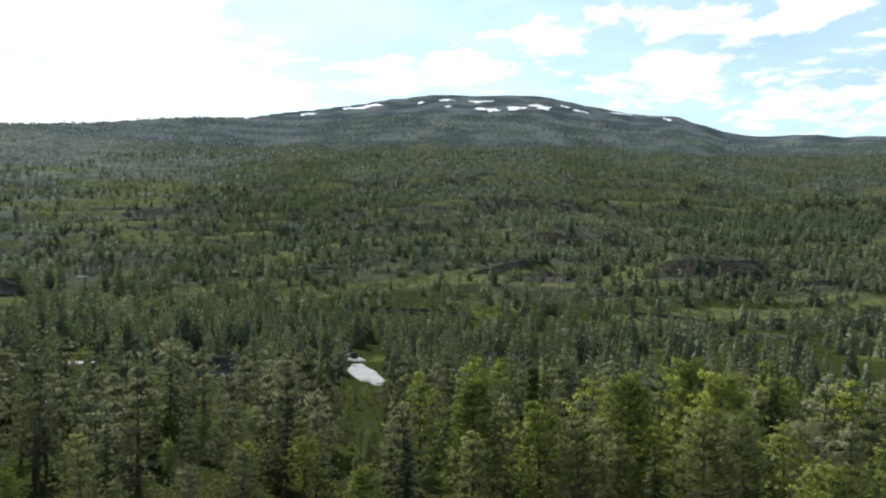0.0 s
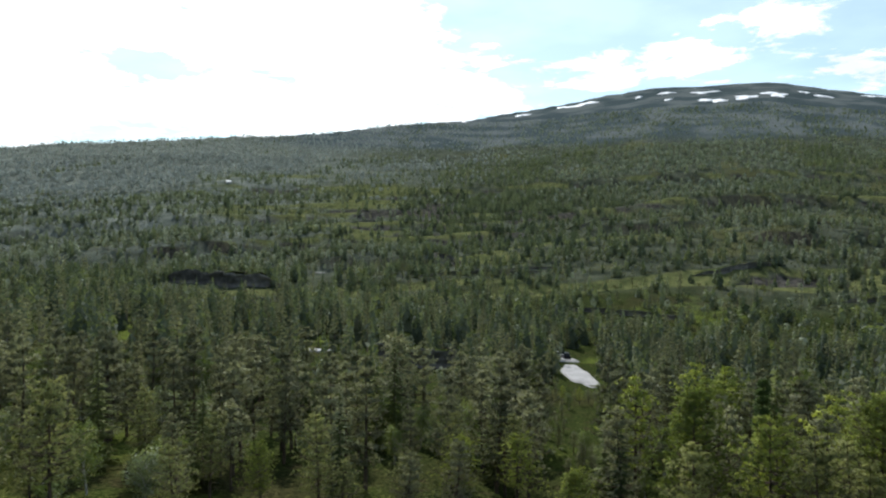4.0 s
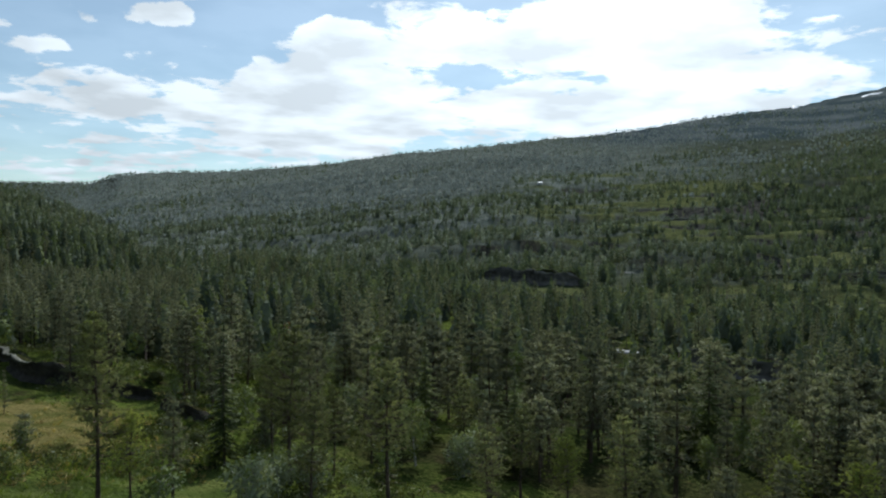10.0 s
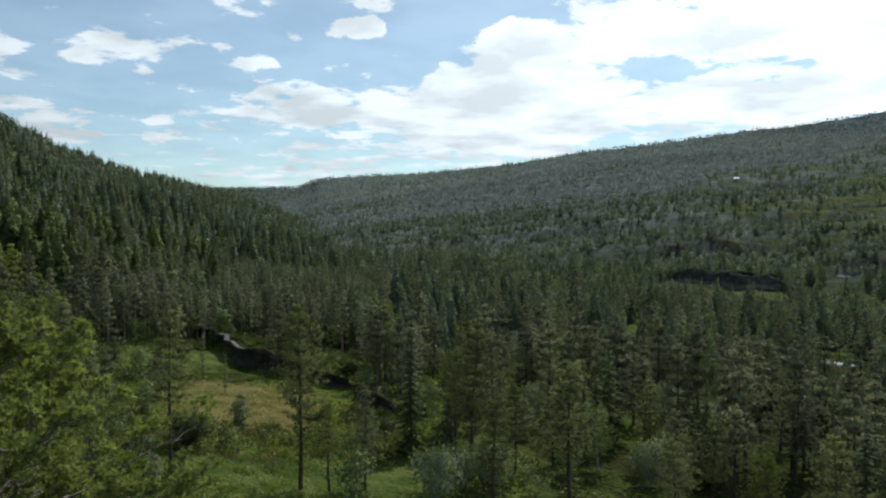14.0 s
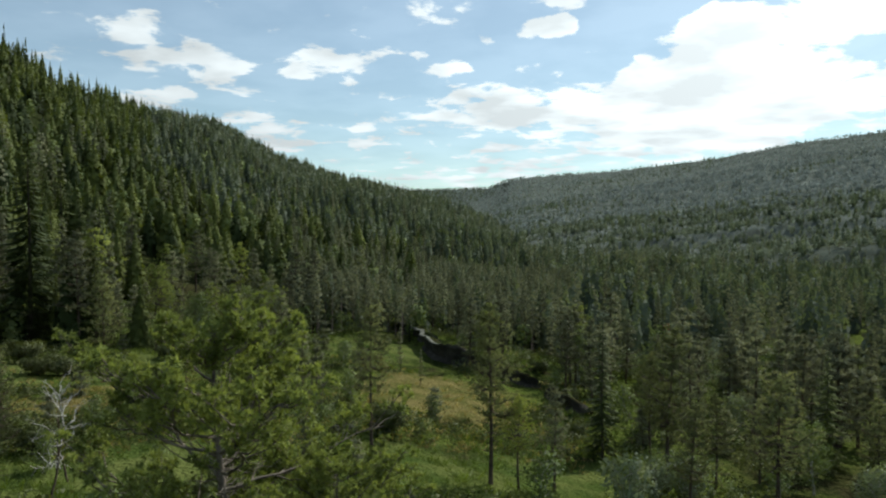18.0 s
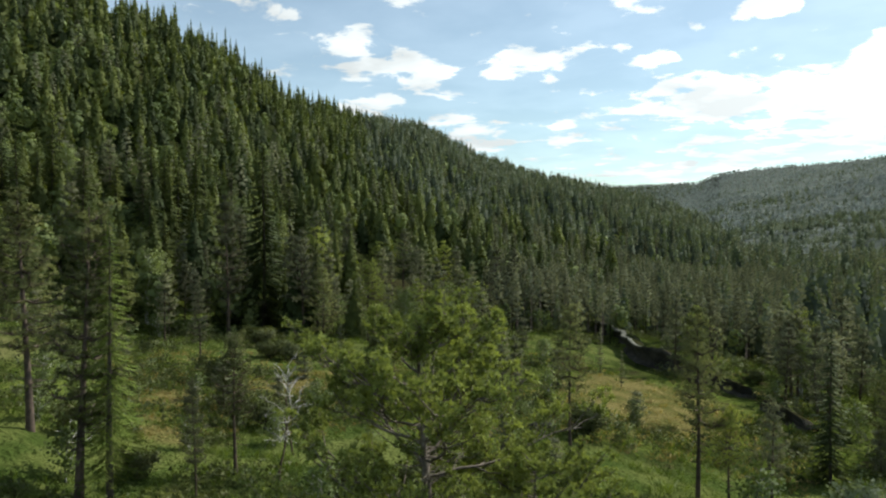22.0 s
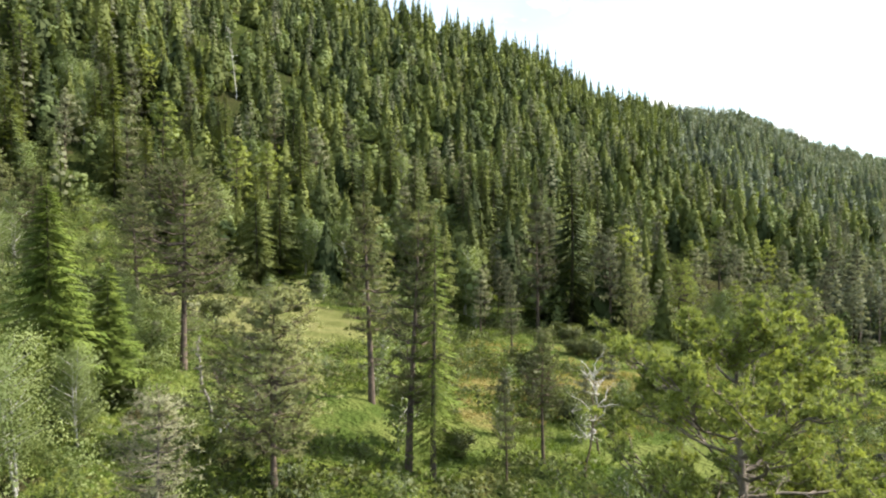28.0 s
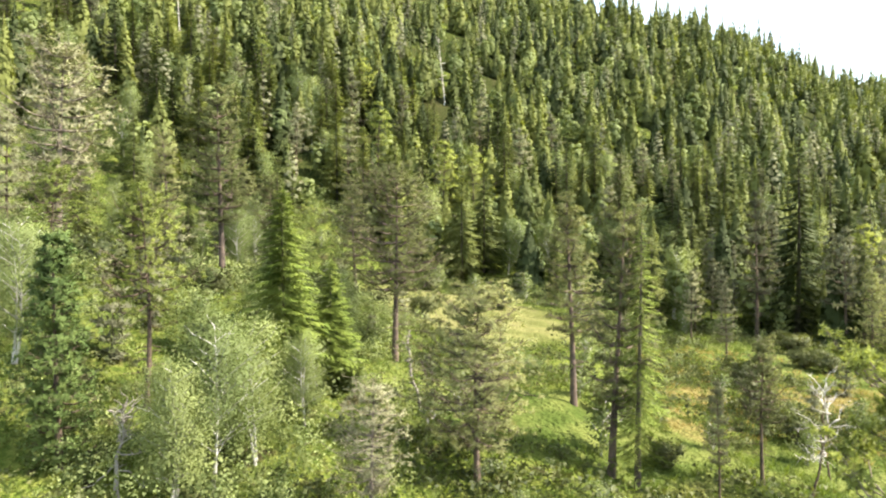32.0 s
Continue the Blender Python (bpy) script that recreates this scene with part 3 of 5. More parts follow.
def pine(rng, height=10.0, spread=2.2, bare=0.4, boughs=60, per=7, count=9, size=0.30, bend=0.3, gnarl=0.25, limb_sides=4, stubs=8, thin=0.17, power=0.8, twigs=True, outer=0.35, flat=0.20, level=0.65, limb=0.36, tier=6, clump=0.35):
    """Wood and needles of a Scots pine: tall stem, bare below, uneven rounded crown."""
    k = 9
    t = np.linspace(0, 1, k)
    ph = rng.uniform(0, 6.28)
    sway = bend * np.sin(t * rng.uniform(2, 4) + ph) - bend * np.sin(ph)
    axis = np.stack((sway * math.cos(ph), sway * math.sin(ph), t * height), -1)
    base = height * 0.0155
    wood = [tube(axis, base * (1.25 - 1.13 * t ** 0.8), 8)]
    tips = []
    lop = rng.uniform(0, 6.28)
    for i in range(boughs):
        f = bare + (0.985 - bare) * (tier * (i // tier) + rng.uniform(0, 1.3)) / boughs
        g = (f - bare) / (1 - bare)
        a = i * 2.399 + rng.uniform(-0.5, 0.5)
        length = spread * (0.16 + 0.95 * (1 - g) ** power * min(1.0, 0.5 + 2.0 * g)) * rng.uniform(0.55, 1.15) * (1 + 0.18 * math.cos(a - lop))
        length = max(length, 0.25)
        up = -0.12 + 0.6 * g + rng.uniform(-0.09, 0.09)
        p0 = np.array([np.interp(f, t, axis[:, c]) for c in range(3)])
        out = np.array([math.cos(a), math.sin(a), up])
        m = 5
        s = np.linspace(0, 1, m)[:, None]
        pts = p0 + out * length * s + np.array([0, 0, 1.0]) * (0.25 * length * s ** 2 - 0.22 * length * s * (1 - s) * 2)
        pts[1:] += rng.normal(size=(m - 1, 3)) * gnarl * 0.22 * length * s[1:]
        wood.append(tube(pts, base * limb * (1 - g * 0.6) * (1.05 - 0.9 * s[:, 0]) + 0.006, limb_sides))
        w = rng.uniform(outer, 1.02, per)
        on = np.stack([np.interp(w, s[:, 0], pts[:, c]) for c in range(3)], -1)
        off = rng.normal(size=(per, 3)) * np.array([1, 1, flat]) * (0.20 * length + 0.05)
        tips.append(on + off)
        if twigs:
            for e, o in zip(on, off):
                wood.append(tube(np.stack((e, e + o)), (0.010, 0.005), 3))
    for i in range(stubs):  # dead snags below the crown
        f = rng.uniform(0.18, bare + 0.1)
        a = rng.uniform(0, 6.28)
        p0 = np.array([np.interp(f, t, axis[:, c]) for c in range(3)])
        q = p0 + np.array([math.cos(a), math.sin(a), rng.uniform(-0.3, 0.2)]) * spread * rng.uniform(0.2, 0.55)
        wood.append(tube(np.stack((p0, (p0 + q) / 2 + rng.normal(size=3) * 0.06, q)), (base * 0.2, base * 0.14, 0.006), 3))
    return joined(wood), soup(tufts(np.concatenate(tips), rng, count, size * clump, size, (0, 0, 0.5), thin, level))


def old_pine(rng, height=10.5, reach=5.5, limbs=30):
    """Wood and needles of a broad old pine: crooked limbs that rise at their ends and carry tight tufts."""
    t = np.linspace(0, 1, 9)
    axis = np.stack((0.3 * np.sin(3.2 * t), 0.25 * np.sin(4.1 * t + 1) - 0.21, t * height), -1)
    wood, tips = [tube(axis, 0.21 * (1.1 - 0.95 * t), 9)], []

    def crook(p, d, length, lift, jag, n):
        q = np.linspace(0, 1, n)[:, None]
        line = p + d * length * q + np.array([0, 0, 1.0]) * lift * length * q ** 2
        line[1:] += np.cumsum(rng.normal(size=(n - 1, 3)) * jag * length, 0)
        return line

    for i in range(limbs):
        f = 0.26 + 0.71 * (i + rng.uniform(0, 0.8)) / limbs
        g = (f - 0.26) / 0.74
        a = i * 2.4 + rng.uniform(-0.4, 0.4)
        p = np.array([np.interp(f, t, axis[:, c]) for c in range(3)])
        length = reach * (1.0 - 0.76 * g ** 1.7) * rng.uniform(0.7, 1.05)
        line = crook(p, np.array([math.cos(a), math.sin(a), -0.05 + 0.35 * g]), length, 0.30, 0.045, 8)
        wood.append(tube(line, 0.078 * (1 - 0.5 * g) * np.linspace(1.1, 0.22, 8), 6))
        inner = 0.55 - 0.35 * min(1.0, g / 0.4)
        for k in range(9):
            w = inner + (1 - inner) * (k + rng.uniform(0, 1)) / 9
            e = np.array([np.interp(w, np.linspace(0, 1, 8), line[:, c]) for c in range(3)])
            b = a + rng.choice((-1, 1)) * rng.uniform(0.3, 1.2)
            sub = crook(e, np.array([math.cos(b), math.sin(b), rng.uniform(0.0, 0.5)]), 0.34 * length * rng.uniform(0.6, 1.1) + 0.2, 0.45, 0.06, 5)
            wood.append(tube(sub, np.linspace(0.030, 0.010, 5), 4))
            for m in range(12):
                v = rng.uniform(0.55, 1.0)
                o = np.array([np.interp(v, np.linspace(0, 1, 5), sub[:, c]) for c in range(3)])
                q = o + unit(rng.normal(size=3) * np.array([1, 1, 0.5]) + np.array([0, 0, 0.55])) * rng.uniform(0.10, 0.50)
                wood.append(tube(np.stack((o, q)), (0.009, 0.006), 3))
                tips.append(q)
    for i in range(46):  # bare bleached snags inside the crown
        f = rng.uniform(0.3, 0.8)
        a = rng.uniform(0, 6.28)
        p = np.array([np.interp(f, t, axis[:, c]) for c in range(3)])
        wood.append(tube(crook(p, np.array([math.cos(a), math.sin(a), rng.uniform(-0.3, 0.4)]), rng.uniform(0.8, 2.0), 0.2, 0.10, 6), np.linspace(0.028, 0.006, 6), 4))
    return joined(wood), soup(tufts(np.array(tips), rng, 24, 0.05, 0.165, (0, 0, 0.5), 0.19))


def spruce(rng, height=11.0, spread=1.7, bare=0.05, whorls=26, arms=8, sprays=5, power=0.85, slack=0.35, full=1.0):
    """Wood and needles of a spruce: a straight stem and tiers of drooping boughs."""
    t = np.linspace(0, 1, 6)
    axis = np.stack((0.05 * np.sin(5 * t), 0.05 * np.cos(4 * t), t * height), -1)
    wood = [tube(axis, height * 0.013 * (1.05 - t), 7)]
    tri = []
    for i in range(whorls):
        f0 = bare + (0.975 - bare) * i / whorls
        for j in range(arms):
            f = min(0.98, f0 + rng.uniform(0, 1.0) / whorls)
            g = (f - bare) / (1 - bare)
            a = j / arms * 6.283 + i * 1.7 + rng.uniform(-0.6, 0.6)
            length = spread * ((1 - g) ** power * min(1.0, 0.75 + 1.5 * g)) * rng.uniform(0.5, 1.25) + 0.12
            d = np.array([math.cos(a), math.sin(a), 0.0])
            side = np.array([-d[1], d[0], 0.0])
            root = np.array([0, 0, f * height])
            s = np.linspace(0.22, 1.0, sprays)
            drop = (0.30 - slack * 2.2 * s + slack * 0.9 * s ** 2) * length * (1 - 0.75 * g)
            mid = root + d * (s * length)[:, None] + np.array([0, 0, 1.0]) * drop[:, None]
            wid = length * 0.34 * (1.05 - 0.55 * s) + 0.08
            for sg in (-1, 1):
                tip = mid + (side * sg * 0.85 + d * 0.55) * (wid * rng.uniform(0.55, 1.25, sprays))[:, None] + rng.normal(size=(sprays, 3)) * 0.14 * wid[:, None]
                tip[:, 2] -= wid * rng.uniform(0.15, 0.6, sprays)
                slim = wid * min(1.0, 5.5 / sprays) * full
                back = mid - d * (slim * 0.45)[:, None]
                tri.append(np.stack((back, mid + d * (slim * 0.25)[:, None], tip), 1))
            end = mid[-1]
            tri.append(np.stack((end - d * wid[-1] * 0.6 + side * 0.10, end - d * wid[-1] * 0.6 - side * 0.10, end + d * wid[-1] * 0.8), 0)[None])
    lead = np.array([0, 0, height])
    tri.append(np.stack((lead + (0.09, 0, -0.7), lead + (-0.09, 0.03, -0.7), lead + (0, 0, 0.1)), 0)[None])
    tri.append(np.stack((lead + (0, 0.09, -0.7), lead + (0.03, -0.09, -0.7), lead + (0, 0, 0.1)), 0)[None])
    return joined(wood), soup(np.concatenate(tri))


def birch(rng, height=6.5, spread=1.7, stems=2, boughs=16, per=5, count=16, size=0.17, bare=0.2, clump=0.36):
    """Wood and leaves of a mountain birch: thin pale stems and an airy crown in clumps."""
    wood, spots = [], []
    for k in range(stems):
        a = rng.uniform(0, 6.28)
        hgt = height * rng.uniform(0.75, 1.0) if k else height
        t = np.linspace(0, 1, 7)
        leanx = spread * 0.35 * (k > 0)
        axis = np.stack((math.cos(a) * leanx * t + 0.15 * np.sin(4 * t + a), math.sin(a) * leanx * t + 0.15 * np.cos(3 * t + a), hgt * t), -1)
        wood.append(tube(axis, height * 0.0105 * (1.1 - t), 6))
        for i in range(boughs):
            f = bare + (0.97 - bare) * (i + rng.uniform(0, 1)) / boughs
            g = (f - bare) / (1 - bare)
            b = i * 2.4 + rng.uniform(-0.5, 0.5)
            length = spread * (0.25 + 0.85 * math.sin(math.pi * min(1, g * 0.8 + 0.2)) ** 0.8) * rng.uniform(0.5, 1.1)
            p0 = np.array([np.interp(f, t, axis[:, c]) for c in range(3)])
            s = np.linspace(0, 1, 4)[:, None]
            pts = p0 + np.array([math.cos(b), math.sin(b), 0.75]) * length * s + rng.normal(size=(4, 3)) * 0.06 * s
            wood.append(tube(pts, 0.028 * (1.1 - s[:, 0]) + 0.004, 3))
            w = rng.uniform(0.35, 1.0, per)
            spots.append(np.stack([np.interp(w, s[:, 0], pts[:, c]) for c in range(3)], -1))
    return joined(wood), soup(leaves(np.concatenate(spots), rng, count, clump, size))


def snag(rng, height=6.0, boughs=22, reach=1.3, curl=0.5, base=0.11):
    """A dead tree: a bare crooked stem, and its twisted limbs apart."""
    t = np.linspace(0, 1, 14)
    k = rng.uniform(0, 6)
    axis = np.stack((0.20 * np.sin(5 * t + k) - 0.20 * np.sin(k) + 0.05 * np.sin(17 * t), 0.2 * np.cos(4 * t) - 0.2 + 0.05 * np.sin(13 * t + k), t * height), -1)
    cut = 9
    stem = [tube(axis[:cut + 1], base * (1.1 - t[:cut + 1]), 7)]
    limbs = [tube(axis[cut:], base * (1.1 - t[cut:]), 6)]
    for i in range(boughs):
        f = 1 - rng.uniform(0.02, 0.75) ** 1.3
        a = rng.uniform(0, 6.28)
        p0 = np.array([np.interp(f, t, axis[:, c]) for c in range(3)])
        s = np.linspace(0, 1, 8)[:, None]
        length = reach * rng.uniform(0.35, 1.0) * (1.15 - 0.6 * f)
        up = rng.uniform(0.0, 1.3) if f > 0.5 else rng.uniform(-0.7, 0.2)
        pts = p0 + np.array([math.cos(a), math.sin(a), up]) * length * s
        pts[1:] += np.cumsum(rng.normal(size=(7, 3)) * curl * 0.085 * length, 0)
        bough = [tube(pts, base * 0.30 * (1.05 - s[:, 0]) + 0.007, 4)]
        for e in pts[3:7:2]:
            q = e + (unit(rng.normal(size=3)) + np.array([0, 0, 0.4])) * rng.uniform(0.2, 0.5) * length
            bough.append(tube(np.stack((e, (e + q) / 2 + rng.normal(size=3) * 0.06, q)), (0.018, 0.013, 0.006), 3))
        limbs.append(joined(bough))
    return joined(stem), limbs


KINDS = {}


def template(key, name, built, bark, leaf, label, category, group="", keep=0.4):
    """Makes a tree once, a stem and a crown under an Empty, to be set out with plant()."""
    wood, crown = built
    root = new(name)
    link("trunk", *wood, bark, root, smooth=True)
    tris, normals = rounded(*crown, keep)
    top = link("crown", crown[0], tris, leaf, root, normals=normals)
    one = top.data.attributes.new("single", "FLOAT", "POINT")
    one.data.foreach_set("value", np.ones(len(top.data.vertices), np.float32))
    tagged(root, label, category, group)
    KINDS[key] = [root, 0]


def plant(key, az, r, scale=1.0, turn=None, label="", wide=1.0, tilt=0.0):
    c = at(az, r, -0.12)
    turn = DICE.uniform(0, 360) if turn is None else turn
    m = pose(c.x, c.y, c.z, tilt, 0, turn) @ Matrix.Diagonal((scale * wide, scale * wide, scale, 1))
    entry = KINDS[key]
    if entry[1] == 0:
        ob = entry[0]
    else:
        ob = copy_thing(entry[0], m)
    ob.matrix_basis = m
    entry[1] += 1
    if label:
        tagged(ob, label)
    TAKEN.append((c.x, c.y))
    return ob


DICE = np.random.RandomState(11)
TAKEN = []
rs = np.random.RandomState
PINE_TAG = ("olive-green Scots pine with a bare lower stem", "pine tree", "pines of the bog and valley")
SPRUCE_TAG = ("dark green narrow spruce branched to the ground", "spruce tree", "spruces of the hillside")
BIRCH_TAG = ("pale green mountain birch with airy crown", "birch tree", "birches among the pines")
for n in range(4):  # near pines, 10 m
    template("pine%d" % n, "pine_tree", pine(rs(20 + n), 10, (2.3, 2.7, 2.0, 2.9)[n], (0.40, 0.46, 0.33, 0.48)[n], 50, 10, 20, 0.18, 0.25, power=0.8, stubs=20, thin=0.15, level=0.5), PINE_BARK, (OPEN_LEAF, OPEN_LEAF, PINE_LEAF, SUNNY_LEAF)[n], *PINE_TAG)
for n in range(4):  # pines a little farther off, 10 m
    template("pinemid%d" % n, "pine_tree", pine(rs(40 + n), 10, (2.2, 2.5, 1.9, 2.7)[n], (0.28, 0.38, 0.2, 0.34)[n], 44, 6, 8, 0.30, 0.25, limb_sides=3, stubs=6, thin=0.24, twigs=False), PINE_BARK, (PINE_LEAF, PINE_LEAF, PINE_LEAF, SUNNY_LEAF)[n], *PINE_TAG)
LICHEN_BARK = material("lichened_bark", (0.062, 0.051, 0.040), (0.24, 0.20, 0.155), 0.9, 5.0, bump=0.5)
RED_BARK = material("reddish_pine_bark", (0.050, 0.041, 0.033), (0.165, 0.122, 0.092), 0.9, 4.0, bump=0.5)
template("tallpine0", "pine_tree", pine(rs(60), 14, 2.4, 0.36, 62, 12, 20, 0.19, 0.4, power=0.6, thin=0.15, stubs=24), RED_BARK, OPEN_LEAF, "tall Scots pine with long bare trunk and thin crown", "pine tree", PINE_TAG[2])
template("tallpine1", "pine_tree", pine(rs(61), 14, 2.7, 0.30, 64, 12, 20, 0.19, 0.45, thin=0.15, stubs=26, power=0.55), RED_BARK, OPEN_LEAF, "tall Scots pine with reddish trunk and open crown", "pine tree", PINE_TAG[2])
template("umbrella", "pine_tree", pine(rs(69), 13, 4.0, 0.40, 76, 16, 18, 0.19, 0.3, power=0.4, thin=0.15, stubs=12, gnarl=0.4, outer=0.45), RED_BARK, OPEN_LEAF, "tall Scots pine with bare trunk and broad spreading crown", "pine tree", PINE_TAG[2])
template("bigpine", "pine_tree", old_pine(rs(62)), LICHEN_BARK, YOUNG_LEAF, "broad old pine with gnarled grey limbs and bright tufts", "pine tree", PINE_TAG[2], 0.85)
template("broadpine", "pine_tree", pine(rs(63), 9.5, 3.7, 0.22, 84, 18, 20, 0.175, 0.3, thin=0.15, gnarl=0.5, limb_sides=5, stubs=14, power=0.55), RED_BARK, OPEN_LEAF, "broad-crowned pine with reddish stem and dead lower twigs", "pine tree", PINE_TAG[2])
template("domepine", "pine_tree", pine(rs(68), 9.5, 3.1, 0.12, 96, 14, 20, 0.185, 0.2, thin=0.16, gnarl=0.4, limb_sides=4, stubs=8, power=0.6), PINE_BARK, SUNNY_LEAF, "broad dense pine with fresh green rounded crown", "pine tree", PINE_TAG[2])
LIME_LEAF = material("fresh_spruce_needles", (0.075, 0.115, 0.020), (0.180, 0.225, 0.044), 0.8, 0.6, leaf=0.2, island=0.4, gloss=0.12)
DEEP_LEAF = material("deep_green_needles", (0.045, 0.078, 0.022), (0.135, 0.185, 0.050), 0.8, 0.6, leaf=0.15, island=0.2)
template("youngpine", "pine_tree", pine(rs(64), 10, 1.9, 0.06, 96, 14, 16, 0.22, 0.1, thin=0.15, gnarl=0.1, stubs=0), PINE_BARK, DEEP_LEAF, "dense young pine, deep green down to the ground", "pine tree", PINE_TAG[2])
template("greypine", "pine_tree", pine(rs(65), 10, 2.7, 0.3, 60, 11, 10, 0.24, 0.3, thin=0.11, gnarl=0.3, stubs=30, power=0.6), LICHEN_BARK, OLIVE_LEAF, "tall thin pine with sparse grey-olive needles", "pine tree", PINE_TAG[2])
template("rustpine", "pine_tree", pine(rs(66), 8, 1.4, 0.3, 34, 5, 5, 0.40, 0.2), PINE_BARK, RUST_LEAF, "dying pine with rust-red needles", "pine tree", PINE_TAG[2])
for n in range(3):
    template("spruce%d" % n, "spruce_tree", spruce(rs(80 + n), 11, (2.1, 1.8, 2.4)[n], 0.03, 36, 9, 11), SPRUCE_BARK, SPRUCE_LEAF, *SPRUCE_TAG)
for n in range(3):
    template("sprucemid%d" % n, "spruce_tree", spruce(rs(90 + n), 11, (1.9, 1.65, 2.15)[n], 0.04, 26, 8, 7), SPRUCE_BARK, SPRUCE_LEAF, *SPRUCE_TAG)
template("bushyspruce", "spruce_tree", spruce(rs(97), 11, 2.5, 0.02, 42, 12, 15, 0.75), SPRUCE_BARK, LIME_LEAF, "bushy bright green spruce standing in the scrub", "spruce tree", SPRUCE_TAG[2])
template("slimspruce", "spruce_tree", spruce(rs(99), 14.5, 1.5, 0.12, 46, 6, 10, 0.55, 0.55, 0.5), SPRUCE_BARK, LIME_LEAF, "tall slim bright green spruce beside a pine", "spruce tree", SPRUCE_TAG[2])
for n in range(3):
    template("birch%d" % n, "birch_tree", birch(rs(110 + n), 6.5, (1.7, 1.4, 1.9)[n], 2 + n % 2, 17, 7, 66, 0.066), BIRCH_BARK, BIRCH_LEAF, *BIRCH_TAG)
template("bush", "juniper_bush", birch(rs(130), 1.6, 1.5, 4, 8, 5, 14, 0.16, 0.05, 0.22), SPRUCE_BARK, HEATH, "dark low juniper bush on the bog edge", "bush", "juniper bushes")
for n in range(2):
    template("birchmid%d" % n, "birch_tree", birch(rs(120 + n), 6.5, (1.6, 1.9)[n], 2, 12, 6, 22, 0.15), BIRCH_BARK, BIRCH_LEAF, *BIRCH_TAG)
    template("willow%d" % n, "willow_shrub", birch(rs(125 + n), 3.2, 1.5, 3, 9, 4, 12, 0.17, 0.1), BIRCH_BARK, WILLOW_LEAF, "silvery grey-green willow shrub among the pines", "shrub", "willow shrubs")

# trees that stand out, one by one: kind, azimuth, distance, height, crown width, template height
NEAR = (
    ("umbrella", 69.2, 48, 13.0, 1.0), ("tallpine0", 72.4, 62, 11.5, 0.9), ("broadpine", 62.4, 34, 9.6, 1.0), ("tallpine0", 54.6, 47, 14.0, 1.0),
    ("tallpine1", 51.6, 39, 14.8, 0.85), ("slimspruce", 49.5, 38.5, 14.5, 1.0), ("pine2", 43.1, 77, 8.7, 0.7), ("pine1", 40.5, 42, 8.2, 0.8),
    ("pine2", 43.5, 39, 6.5, 0.6), ("bigpine", 24.9, 25.5, 11.0, 0.95), ("bigpine", 15.6, 25, 6.6, 1.1), ("bushyspruce", 78.2, 39, 11.3, 1.0), ("bushyspruce", 74.4, 41, 7.6, 1.15),
    ("youngpine", 94.2, 32, 9.9, 0.9), ("pine3", 88.4, 36, 10.8, 0.8), ("greypine", 94.1, 63, 17.0, 1.1), ("tallpine1", 86.6, 67, 11.9, 0.9),
    ("tallpine0", 82.8, 54, 15.0, 1.0), ("greypine", 71.2, 28.5, 6.6, 1.0), ("spruce1", 38.3, 104, 27.0, 1.0), ("pine2", 41.0, 98, 19.5, 0.7),
    ("pine0", 33.6, 76, 10.8, 0.8), ("pine3", 30.0, 95, 11.0, 1.0), ("pine1", 13.5, 47, 10.0, 0.7), ("pine0", 3.7, 44, 11.6, 0.7),
    ("pine2", -1.5, 45, 7.0, 0.8), ("pine3", -3.4, 92, 8.2, 0.9), ("pinemid2", 11.1, 78, 5.0, 0.5), ("pinemid2", 9.5, 72, 4.0, 0.5),
    ("pine1", -9.0, 57, 8.2, 0.8), ("pine0", -10.4, 49, 11.2, 0.8), ("pine2", -12.1, 55, 10.2, 0.8), ("pinemid1", 18.3, 116, 10.0, 1.0),
    ("pine3", 1.4, 44, 6.0, 0.8), ("rustpine", -10.1, 112, 6.0, 1.0), ("domepine", -86.5, 53, 13.8, 0.95), ("domepine", -84.2, 64, 14.2, 0.75),
    ("domepine", -67.6, 56, 12.2, 0.9), ("youngpine", -72.4, 66, 13.2, 0.6), ("domepine", -80.0, 57, 13.0, 0.85), ("pine2", -48.8, 51, 6.9, 1.1),
    ("pine0", -40.8, 70, 8.3, 0.9), ("pine3", -53.8, 53, 7.7, 1.0), ("greypine", -92.4, 60, 10.2, 1.0), ("pine1", -44.6, 49, 6.1, 1.1),
    ("domepine", -58.4, 48, 6.4, 1.0), ("pine0", -10.2, 51, 7.0, 0.8), ("pine1", -13.8, 51, 6.9, 0.8), ("pine2", -26.7, 48, 7.3, 0.9),
    ("pine3", -33.0, 50, 5.2, 0.9), ("pine0", -24.5, 60, 7.2, 0.9), ("pine1", -39.6, 45, 5.9, 1.0), ("pine2", -44.7, 47, 6.6, 1.0),
    ("pine3", -49.2, 54, 6.9, 1.0), ("pine0", -53.7, 58, 8.3, 0.9), ("domepine", -66.9, 61, 9.4, 0.75), ("pine2", -16.9, 56, 6.0, 0.9),
    ("pine1", 3.8, 62, 7.8, 0.8), ("pine0", -29.2, 50, 7.4, 0.9), ("pine3", -32.9, 48, 5.9, 0.9), ("pine1", -48.7, 58, 7.9, 0.9), ("pine2", -45.0, 61, 8.0, 0.9))
TALL = {"umbrella": 13, "tallpine0": 14, "tallpine1": 14, "bigpine": 10.5, "broadpine": 9.5, "domepine": 9.5, "rustpine": 8, "slimspruce": 14.5, "spruce0": 11, "spruce1": 11, "spruce2": 11, "bushyspruce": 11}
for key, az, r, high, wide in NEAR:
    s = high / TALL.get(key, 10)
    plant(key, az, r, s, wide=wide)
